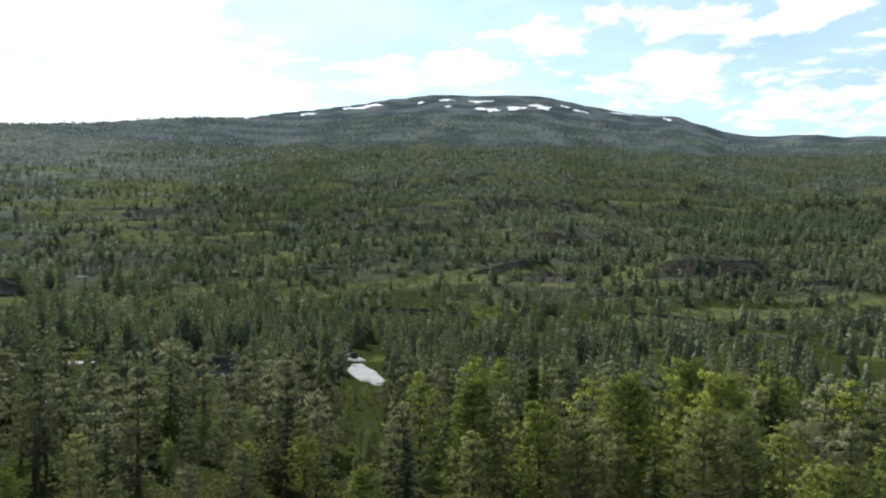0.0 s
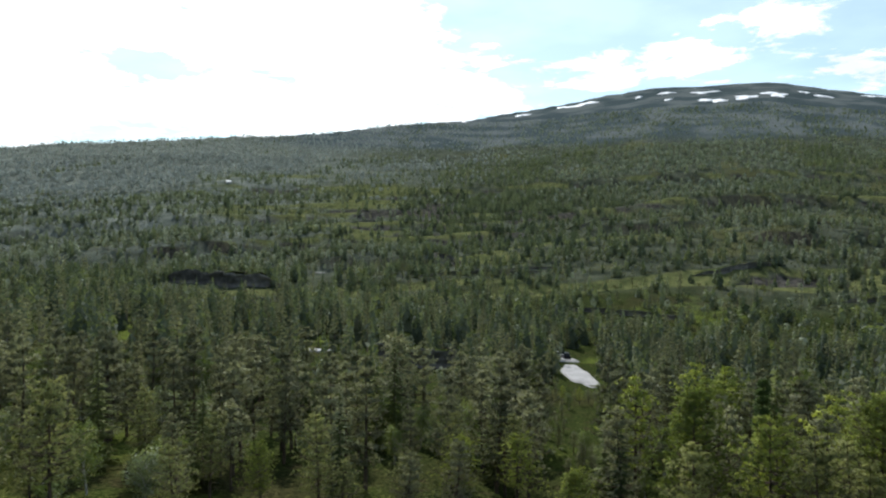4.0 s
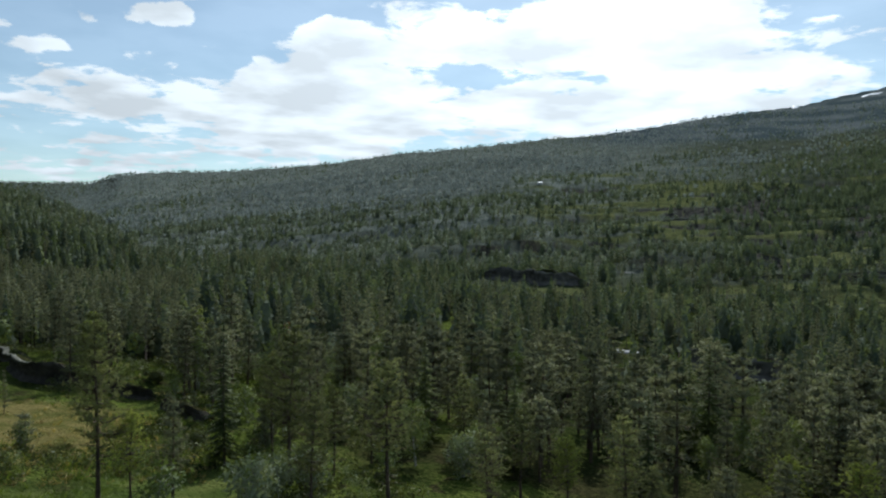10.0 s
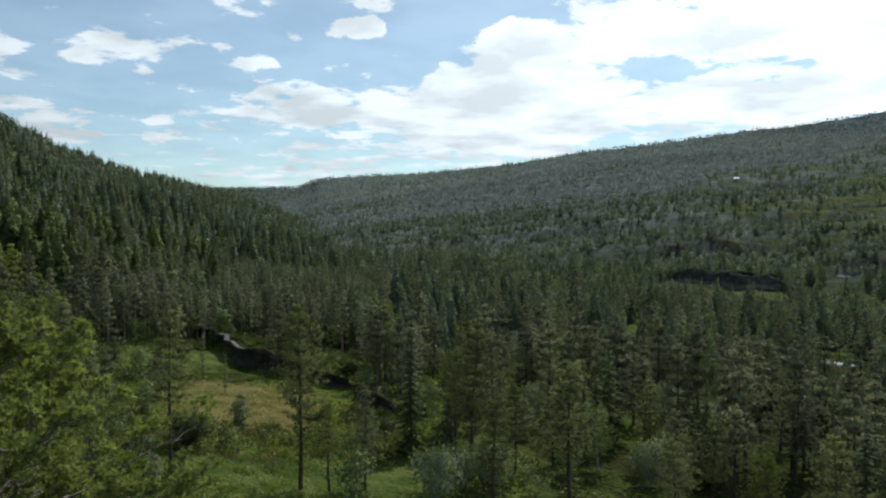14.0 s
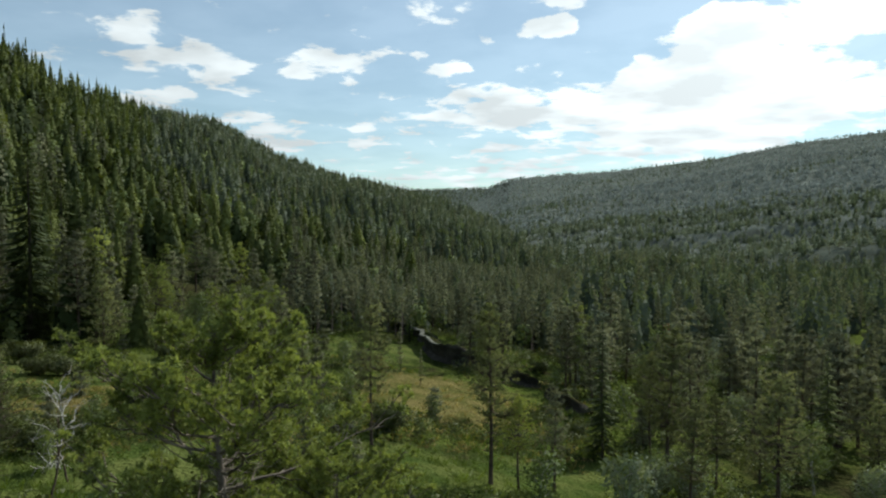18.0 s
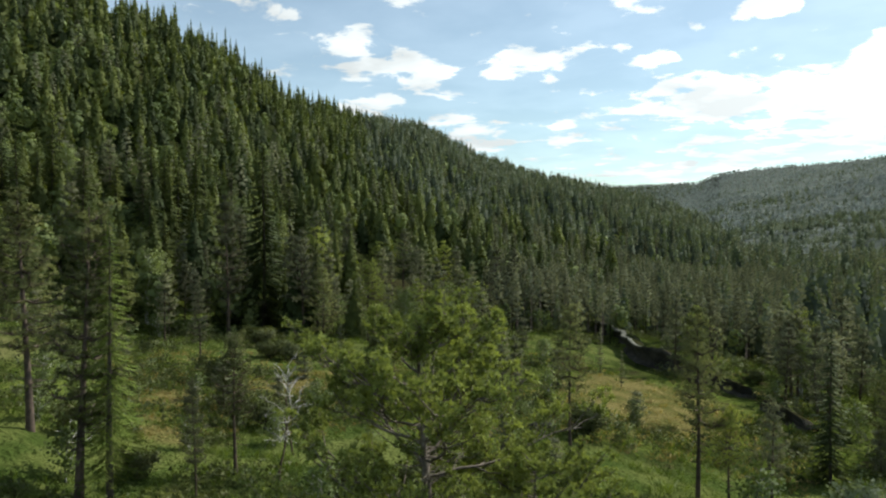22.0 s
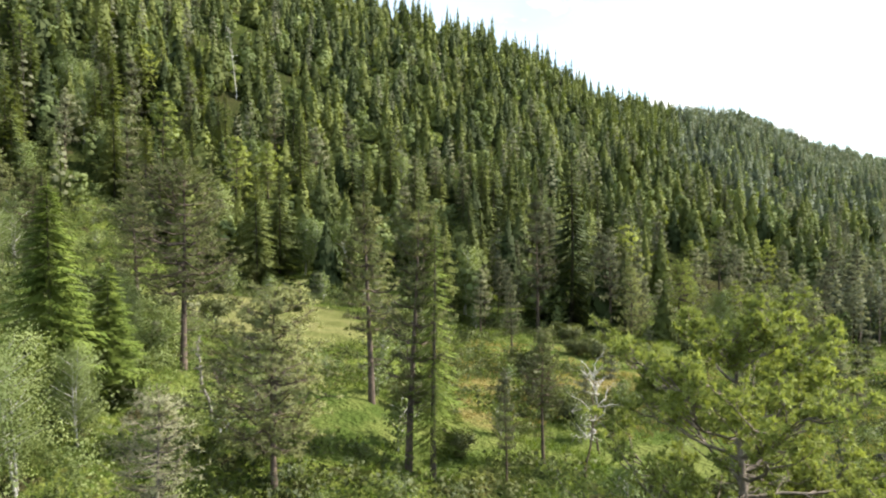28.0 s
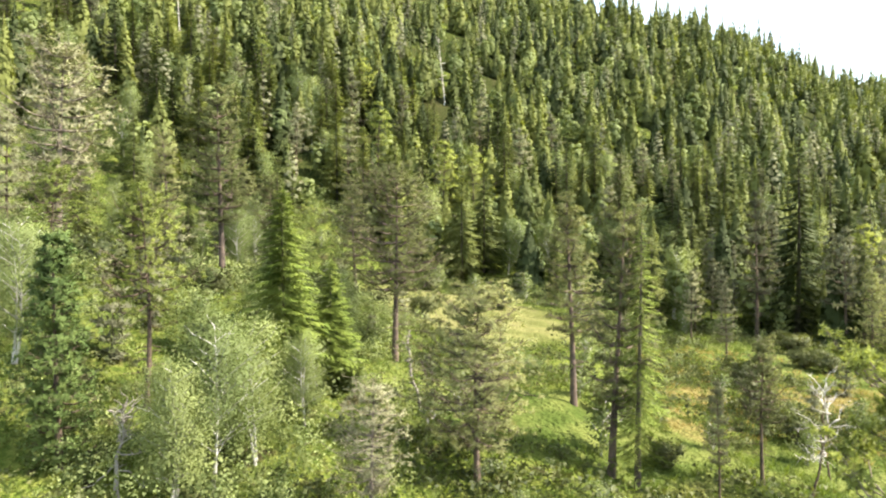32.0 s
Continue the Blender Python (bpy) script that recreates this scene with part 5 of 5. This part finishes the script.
low_growth(420, 66, 104, 25, 62, SCRUB, BIRCH_LEAF, "leafy birch scrub under the trees", "scrub", "birch_scrub", 0.7, 1.7, 0.5)
low_growth(520, 14, 104, 92, 128, SCRUB, BIRCH_LEAF, "tall birch scrub along the foot of the hill", "scrub", "birch_scrub", 1.0, 2.6, 0.4)
low_growth(14000, -12, 104, 24, 104, TUFT, GRASS, "tufts of green grass", "grass", "grass", 0.6, 1.3, 0.95)
low_growth(2600, -4, 50, 50, 86, TUFT, SEDGE, "dry tufts of bog sedge", "grass", "sedge", 0.5, 1.0, 2.0)

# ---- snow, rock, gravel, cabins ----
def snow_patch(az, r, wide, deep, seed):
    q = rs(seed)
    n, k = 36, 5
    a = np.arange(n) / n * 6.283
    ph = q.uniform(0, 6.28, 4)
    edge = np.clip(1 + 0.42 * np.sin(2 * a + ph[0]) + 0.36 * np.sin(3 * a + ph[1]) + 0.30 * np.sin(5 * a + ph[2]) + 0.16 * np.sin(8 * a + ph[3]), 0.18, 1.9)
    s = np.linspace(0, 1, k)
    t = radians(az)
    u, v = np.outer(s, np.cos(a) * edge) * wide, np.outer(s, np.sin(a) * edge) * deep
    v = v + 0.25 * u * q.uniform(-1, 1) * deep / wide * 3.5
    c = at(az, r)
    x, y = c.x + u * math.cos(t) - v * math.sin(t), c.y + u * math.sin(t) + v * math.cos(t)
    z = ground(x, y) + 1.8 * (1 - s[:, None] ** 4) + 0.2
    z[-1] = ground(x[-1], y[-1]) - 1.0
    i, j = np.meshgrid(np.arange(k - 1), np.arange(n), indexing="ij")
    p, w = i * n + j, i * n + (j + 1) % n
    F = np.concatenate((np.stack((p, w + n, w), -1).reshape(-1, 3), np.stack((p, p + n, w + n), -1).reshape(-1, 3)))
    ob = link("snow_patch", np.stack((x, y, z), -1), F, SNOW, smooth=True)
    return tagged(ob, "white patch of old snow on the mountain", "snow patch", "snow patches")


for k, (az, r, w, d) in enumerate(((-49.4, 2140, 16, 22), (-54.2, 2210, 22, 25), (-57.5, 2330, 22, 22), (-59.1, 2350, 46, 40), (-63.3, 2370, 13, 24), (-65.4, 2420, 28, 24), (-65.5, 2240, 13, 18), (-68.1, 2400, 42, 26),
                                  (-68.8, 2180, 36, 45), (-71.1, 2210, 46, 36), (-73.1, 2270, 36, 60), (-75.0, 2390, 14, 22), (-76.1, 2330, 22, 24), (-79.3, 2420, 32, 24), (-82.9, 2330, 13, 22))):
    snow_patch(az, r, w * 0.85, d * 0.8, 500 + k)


def boulder(az, r, wide, deep, high, seed, label, mat=None, turn=0.0, sink=0.3):
    bm = bmesh.new()
    bmesh.ops.create_icosphere(bm, subdivisions=4, radius=1.0)
    off = Vector((seed * 3.7, seed * 1.3, 0))
    for v in bm.verts:
        p = v.co.copy()
        n = noise.fractal(p * 1.3 + off, 0.9, 2.1, 5)
        cell = noise.cell(p * 2.2 + off)
        v.co = p * (1 + 0.30 * n + 0.08 * cell)
        v.co.z = max(v.co.z, -0.6)
        v.co.x, v.co.y, v.co.z = v.co.x * wide, v.co.y * deep, v.co.z * high
    me = bpy.data.meshes.new("rock")
    bm.to_mesh(me)
    bm.free()
    me.materials.append(mat or ROCK_MOSS)
    ob = new("rock", me)
    c = at(az, r)
    ob.matrix_basis = pose(c.x, c.y, c.z - sink * high, 0, 0, az + turn)
    return tagged(ob, label, "rock")




CAP = bpy.data.materials["ground_cover"]
# ledge rock darkened: the shade below the overhang is put into the colour
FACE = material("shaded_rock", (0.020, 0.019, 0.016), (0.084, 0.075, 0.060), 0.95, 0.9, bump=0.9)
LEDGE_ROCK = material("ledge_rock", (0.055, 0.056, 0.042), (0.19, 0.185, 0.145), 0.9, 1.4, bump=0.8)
CRAG = material("slope_rock", (0.055, 0.053, 0.048), (0.200, 0.185, 0.160), 0.95, 0.35, bump=0.9)
PALE_ROCK = material("lichened_rock", (0.10, 0.10, 0.085), (0.34, 0.33, 0.28), 0.9, 2.0, bump=0.7)
PROFILE = ((-1.0, 0.0), (-0.75, 0.55), (-0.45, 0.85), (-0.2, 0.97), (0.0, 1.0), (0.05, 0.95), (0.0, 0.84), (-0.05, 0.72), (-0.16, 0.60), (-0.10, 0.46), (-0.22, 0.32), (-0.16, 0.16), (0.02, 0.02), (0.1, -0.35))


def rock_ledge(line, deep, seed, label, slab=None, block=2.2, rock=None):
    """A broken rock face along a line of (azimuth, distance, height), undercut, split by upright joints, with mossy ground on top."""
    root = new("rock_ledge")
    q = rs(seed)
    pts = [at(a, r) for a, r, _ in line]
    run = np.concatenate(([0], np.cumsum([(q1 - q0).xy.length for q0, q1 in zip(pts, pts[1:])])))
    n = int(min(90, max(24, run[-1] / block * 6)))
    u = np.linspace(0, run[-1], n)
    px, py = np.interp(u, run, [p.x for p in pts]), np.interp(u, run, [p.y for p in pts])
    high = np.interp(u, run, [h for *_, h in line]) * np.clip(np.minimum(u, run[-1] - u) / (0.10 * run[-1]), 0.15, 1) ** 0.6
    tx, ty = np.gradient(px), np.gradient(py)
    ln = np.hypot(tx, ty)
    ox, oy = -ty / ln, tx / ln
    flip = np.where(ox * px + oy * py > 0, -1, 1)
    ox, oy = ox * flip, oy * flip
    cells = np.floor(u / block + 0.35 * waves(u, 5.0 + seed, block * 2, 2)).astype(int)
    step, drop = q.uniform(-1, 1, cells.max() + 3)[cells], q.uniform(-1, 1, cells.max() + 3)[cells + 1]
    rows = []
    for k, (v, z) in enumerate(PROFILE):
        back = k < 4
        h = high * (1 + 0.10 * drop * (k > 1))
        w = v * (deep if back else 1.0) * (1 if back else h) + (0 if k == 0 else (0.16 * step + 0.12 * waves(u, k * 3.1 + seed, block * 0.7, 3)) * high)
        x, y = px + ox * w, py + oy * w
        low = ground(px + ox * 0.5, py + oy * 0.5) if k > 3 else np.maximum(ground(x, y) - 0.4, 0) if k == 0 else ground(px, py)
        rows.append(np.stack((x, y, low + h * z + (0.10 * high * waves(u, k * 7.7 + seed, block * 0.5, 3) if 0 < k < 13 else 0)), -1))

    def skin(name, picked, mat, text):
        P = np.stack(picked, 1)
        m = P.shape[1]
        i, j = np.meshgrid(np.arange(n - 1), np.arange(m - 1), indexing="ij")
        a = i * m + j
        link(name, P, np.concatenate((np.stack((a, a + 1, a + m + 1), -1).reshape(-1, 3), np.stack((a, a + m + 1, a + m), -1).reshape(-1, 3))), mat, root, text)

    skin("mossy_top", rows[:5], CAP, "mossy grass-grown top")
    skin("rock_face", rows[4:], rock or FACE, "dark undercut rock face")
    if slab:
        i0, i1 = int(slab[0] * n), int(slab[1] * n)
        edge, inner = rows[4][i0:i1], rows[3][i0:i1]
        o = np.stack((ox, oy, np.zeros(n)), -1)[i0:i1]
        up = np.array([0, 0, 1.0])
        ring = [inner * 0.5 + edge * 0.5 - 0.1 * up, edge + 0.25 * o - 0.02 * up, edge + 0.33 * o + 0.10 * up, edge + 0.22 * o + 0.20 * up, inner * 0.5 + edge * 0.5 + 0.16 * up]
        P = np.stack(ring + ring[:1], 1)
        c, m = len(P), 6
        i, j = np.meshgrid(np.arange(c - 1), np.arange(m - 1), indexing="ij")
        a = i * m + j
        link("slab", P, np.concatenate((np.stack((a, a + m + 1, a + 1), -1).reshape(-1, 3), np.stack((a, a + m, a + m + 1), -1).reshape(-1, 3))), LEDGE_ROCK, root, "pale lichened slab along the brink")
    return tagged(root, label, "rock ledge")


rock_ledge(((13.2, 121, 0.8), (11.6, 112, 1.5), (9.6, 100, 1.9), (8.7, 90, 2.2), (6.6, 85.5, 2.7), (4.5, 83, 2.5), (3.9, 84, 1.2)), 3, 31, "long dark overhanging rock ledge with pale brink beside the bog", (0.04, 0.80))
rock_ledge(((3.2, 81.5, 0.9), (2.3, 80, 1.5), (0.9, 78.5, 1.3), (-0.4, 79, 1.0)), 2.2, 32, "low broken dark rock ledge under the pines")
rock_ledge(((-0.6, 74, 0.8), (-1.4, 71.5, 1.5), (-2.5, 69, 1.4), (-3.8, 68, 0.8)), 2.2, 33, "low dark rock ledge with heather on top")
rock_ledge(((-25.6, 372, 3), (-27.5, 364, 6.5), (-29.2, 366, 6), (-30.5, 358, 8), (-32, 364, 6), (-33.0, 362, 7), (-34.6, 370, 3)), 30, 34, "dark rock bluff with mossy top beyond the valley wood", block=7, rock=CRAG)
rock_ledge(((-41.4, 166, 2.5), (-42.6, 160, 4.5), (-45.5, 158, 4.0), (-48.5, 160, 4.5), (-50.2, 163, 2.0)), 14, 35, "dark low rock bluff among the valley pines", block=4, rock=CRAG)
boulder(-4.6, 82, 1.9, 1.2, 1.1, 4, "low dark rock half sunk in heather")
q = rs(77)
for k in range(15):
    a0, r0, turn, high = -98 + 62 * (k + q.uniform(0, 1)) / 15, q.uniform(300, 760), q.uniform(-9, 16), q.uniform(1.6, 4.0)
    span = math.degrees(q.uniform(16, 42) / r0)
    rock_ledge(((a0 - span, r0 + turn, 0.5 * high), (a0 - 0.4 * span, r0 + 0.5 * turn + q.uniform(-4, 4), high), (a0 + 0.4 * span, r0 - 0.5 * turn + q.uniform(-4, 4), 0.9 * high), (a0 + span, r0 - turn, 0.4 * high)), 10, 40 + k,
               "dark broken rock ledge on the open slope", block=6, rock=CRAG)
boulder(15.8, 53, 1.1, 0.9, 0.8, 5, "dark rounded boulder in the grass")
boulder(-37.75, 482, 7, 4, 6.0, 12, "pale bare slab catching the light", PALE_ROCK, 12)


def sheet(name, az, r, length, wide, seed, mat, label, category, turn=0.0, kind=""):
    """A thin uneven patch laid over the ground."""
    n, k = 40, 10
    a = np.arange(n) / n * 6.283
    q = rs(seed)
    edge = 1 + 0.12 * np.sin(2 * a + q.uniform(0, 6)) + 0.10 * np.sin(3 * a + q.uniform(0, 6)) + 0.06 * np.sin(7 * a)
    s = np.linspace(0, 1, k)
    c, t = at(az, r), radians(az + turn)
    u, v = np.outer(s, np.cos(a) * edge) * wide, np.outer(s, np.sin(a) * edge) * length
    x, y = c.x + u * math.cos(t) - v * math.sin(t), c.y + u * math.sin(t) + v * math.cos(t)
    z = ground(x, y) + 0.35
    z[-1] -= 0.6
    i, j = np.meshgrid(np.arange(k - 1), np.arange(n), indexing="ij")
    p, w = i * n + j, i * n + (j + 1) % n
    F = np.concatenate((np.stack((p, w + n, w), -1).reshape(-1, 3), np.stack((p, p + n, w + n), -1).reshape(-1, 3)))
    return tagged(link(name, np.stack((x, y, z), -1), F, mat, smooth=True), label, category, kind=kind)


sheet("gravel_turning_place", -58.7, 168, 18, 3.3, 1, GRAVEL, "pale gravel road and turning place in the wood", "road", 8, "structure")
sheet("gravel_road", -56.9, 193, 4.5, 6.5, 3, GRAVEL, "pale gravel road where the cars are parked", "road", 0, "structure")
sheet("gravel_track", -37.1, 172, 2.2, 5.5, 2, GRAVEL, "pale strip of gravel track in a clearing", "road", 0, "structure")


PAINT_DARK = material("dark_car_paint", (0.012, 0.013, 0.016), (0.02, 0.021, 0.025), 0.25, 1.0)
PAINT_PALE = material("pale_paint", (0.40, 0.40, 0.39), (0.52, 0.52, 0.50), 0.45, 1.0)
GLASS = material("dark_window_glass", (0.015, 0.018, 0.02), (0.025, 0.03, 0.032), 0.08, 1.0)
RUBBER = material("tyre_rubber", (0.015, 0.015, 0.015), (0.03, 0.03, 0.03), 0.9, 3.0)
PLANK = material("weathered_boards", (0.10, 0.075, 0.05), (0.20, 0.15, 0.10), 0.85, 2.5, bump=0.3)
SHEET = material("pale_sheet_roof", (0.42, 0.42, 0.42), (0.62, 0.62, 0.61), 0.5, 1.0)
STEEL = material("galvanised_steel", (0.45, 0.46, 0.47), (0.62, 0.63, 0.64), 0.45, 2.0, metal=0.7)


def part(name, bm, mat, parent, label=""):
    me = bpy.data.meshes.new(name)
    bm.to_mesh(me)
    bm.free()
    me.materials.append(mat)
    ob = new(name, me)
    ob.parent = parent
    if label:
        tagged(ob, label)
    return ob


def block(sx, sy, sz, x=0.0, y=0.0, z=0.0, bevel=0.0):
    bm = bmesh.new()
    bmesh.ops.create_cube(bm, size=1.0)
    bmesh.ops.scale(bm, vec=(sx, sy, sz), verts=bm.verts)
    if bevel:
        bmesh.ops.bevel(bm, geom=bm.edges[:], offset=bevel, segments=2, affect="EDGES")
    bmesh.ops.translate(bm, vec=(x, y, z + sz / 2), verts=bm.verts)
    return bm


def car(az, r, turn, paint, label):
    root = new("car")
    body = block(4.4, 1.75, 0.62, 0, 0, 0.32, 0.12)
    part("body", body, paint, root)
    cabin = block(2.5, 1.55, 0.58, -0.25, 0, 0.90, 0.05)
    for v in cabin.verts:
        if v.co.z > 1.2:
            v.co.x = -0.25 + (v.co.x + 0.25) * 0.74
            v.co.y *= 0.84
    part("window_band", cabin, GLASS, root, "dark tinted glass")
    part("roof", block(1.75, 1.28, 0.06, -0.25, 0, 1.455, 0.02), paint, root)
    for x in (-1.35, 1.35):
        for y in (-0.8, 0.8):
            bm = bmesh.new()
            bmesh.ops.create_cone(bm, cap_ends=True, segments=20, radius1=0.33, radius2=0.33, depth=0.22, matrix=pose(x, y, 0.33, 90))
            wheel = part("wheel", bm, RUBBER, root)
            bm = bmesh.new()
            bmesh.ops.create_cone(bm, cap_ends=True, segments=16, radius1=0.2, radius2=0.17, depth=0.24, matrix=pose(x, y, 0.33, 90))
            part("rim", bm, STEEL, wheel)
    for y in (-0.6, 0.6):
        part("headlight", block(0.06, 0.3, 0.14, 2.19, y, 0.62, 0.02), PAINT_PALE, root, "clear headlight")
    c = at(az, r, 0.33)
    root.matrix_basis = pose(c.x, c.y, c.z, 0, 0, turn)
    return tagged(root, label, "car")


def cabin(az, r, turn, long, deep, wall_mat, roof_mat, label):
    root = new("cabin")
    part("wall", block(long, deep, 2.4, 0, 0, -0.6), wall_mat, root)
    bm = bmesh.new()
    h, e = deep * 0.32, 0.35
    pts = [bm.verts.new((x, y, z)) for x in (-long / 2 - e, long / 2 + e) for y, z in ((-deep / 2 - e, 1.65), (0, 1.8 + h), (deep / 2 + e, 1.65), (deep / 2 + e, 1.85), (0, 2.0 + h), (-deep / 2 - e, 1.85))]
    for a in range(6):
        b = (a + 1) % 6
        bm.faces.new((pts[a], pts[b], pts[b + 6], pts[a + 6]))
    bm.faces.new(pts[:6][::-1])
    bm.faces.new(pts[6:])
    part("roof", bm, roof_mat, root)
    part("chimney", block(0.5, 0.5, 1.0, long * 0.2, 0, 1.8 + h * 0.7), ROCK, root)
    part("door", block(0.9, 0.08, 1.9, -long * 0.1, -deep / 2 - 0.02, -0.2), PLANK, root)
    for x in (-long * 0.33, long * 0.28):
        w = part("window", block(1.1, 0.08, 0.9, x, -deep / 2 - 0.02, 0.5), PAINT_PALE, root)
        part("pane", block(0.9, 0.04, 0.7, x, -deep / 2 - 0.055, 0.6), GLASS, w)
    c = at(az, r, 0.5)
    root.matrix_basis = pose(c.x, c.y, c.z, 0, 0, turn)
    return tagged(root, label, "cabin")


car(-57.75, 193.5, 40, PAINT_DARK, "dark parked car at the edge of the gravel")
car(-57.1, 196, 65, PAINT_PALE, "pale parked car beside the dark one")
cabin(-30.66, 1000, -20, 6, 4.5, PAINT_PALE, SHEET, "small pale cabin among birches on the far slope")
cabin(-4.4, 560, 10, 7, 5, PLANK, SHEET, "wooden cabin with pale roof by the river wood")


def mast(az, r, high):
    root = new("mast")
    for k in range(3):
        a = k * 2.094
        p = np.array([[math.cos(a) * 1.2, math.sin(a) * 1.2, -0.5], [math.cos(a) * 0.3, math.sin(a) * 0.3, high]])
        link("leg", *tube(p, (0.12, 0.08), 6), STEEL, root)
    for k in range(1, 9):
        s = 1.2 - 0.9 * k / 9
        z = high * k / 9
        ring = np.array([[math.cos(q * 2.094) * s, math.sin(q * 2.094) * s, z] for q in (0, 1, 2, 3)])
        link("brace", *tube(ring, (0.05,) * 4, 4), STEEL, root)
    bm = bmesh.new()
    bmesh.ops.create_cone(bm, cap_ends=True, segments=20, radius1=0.9, radius2=0.7, depth=0.5, matrix=pose(0.9, 0, high * 0.8, 0, 90))
    part("dish", bm, PAINT_PALE, root, "white drum aerial")
    c = at(az, r)
    root.matrix_basis = pose(c.x, c.y, c.z, 0, 0, az)
    return tagged(root, "small steel relay mast on the wooded ridge", "mast")


mast(-19.4, 1180, 16)
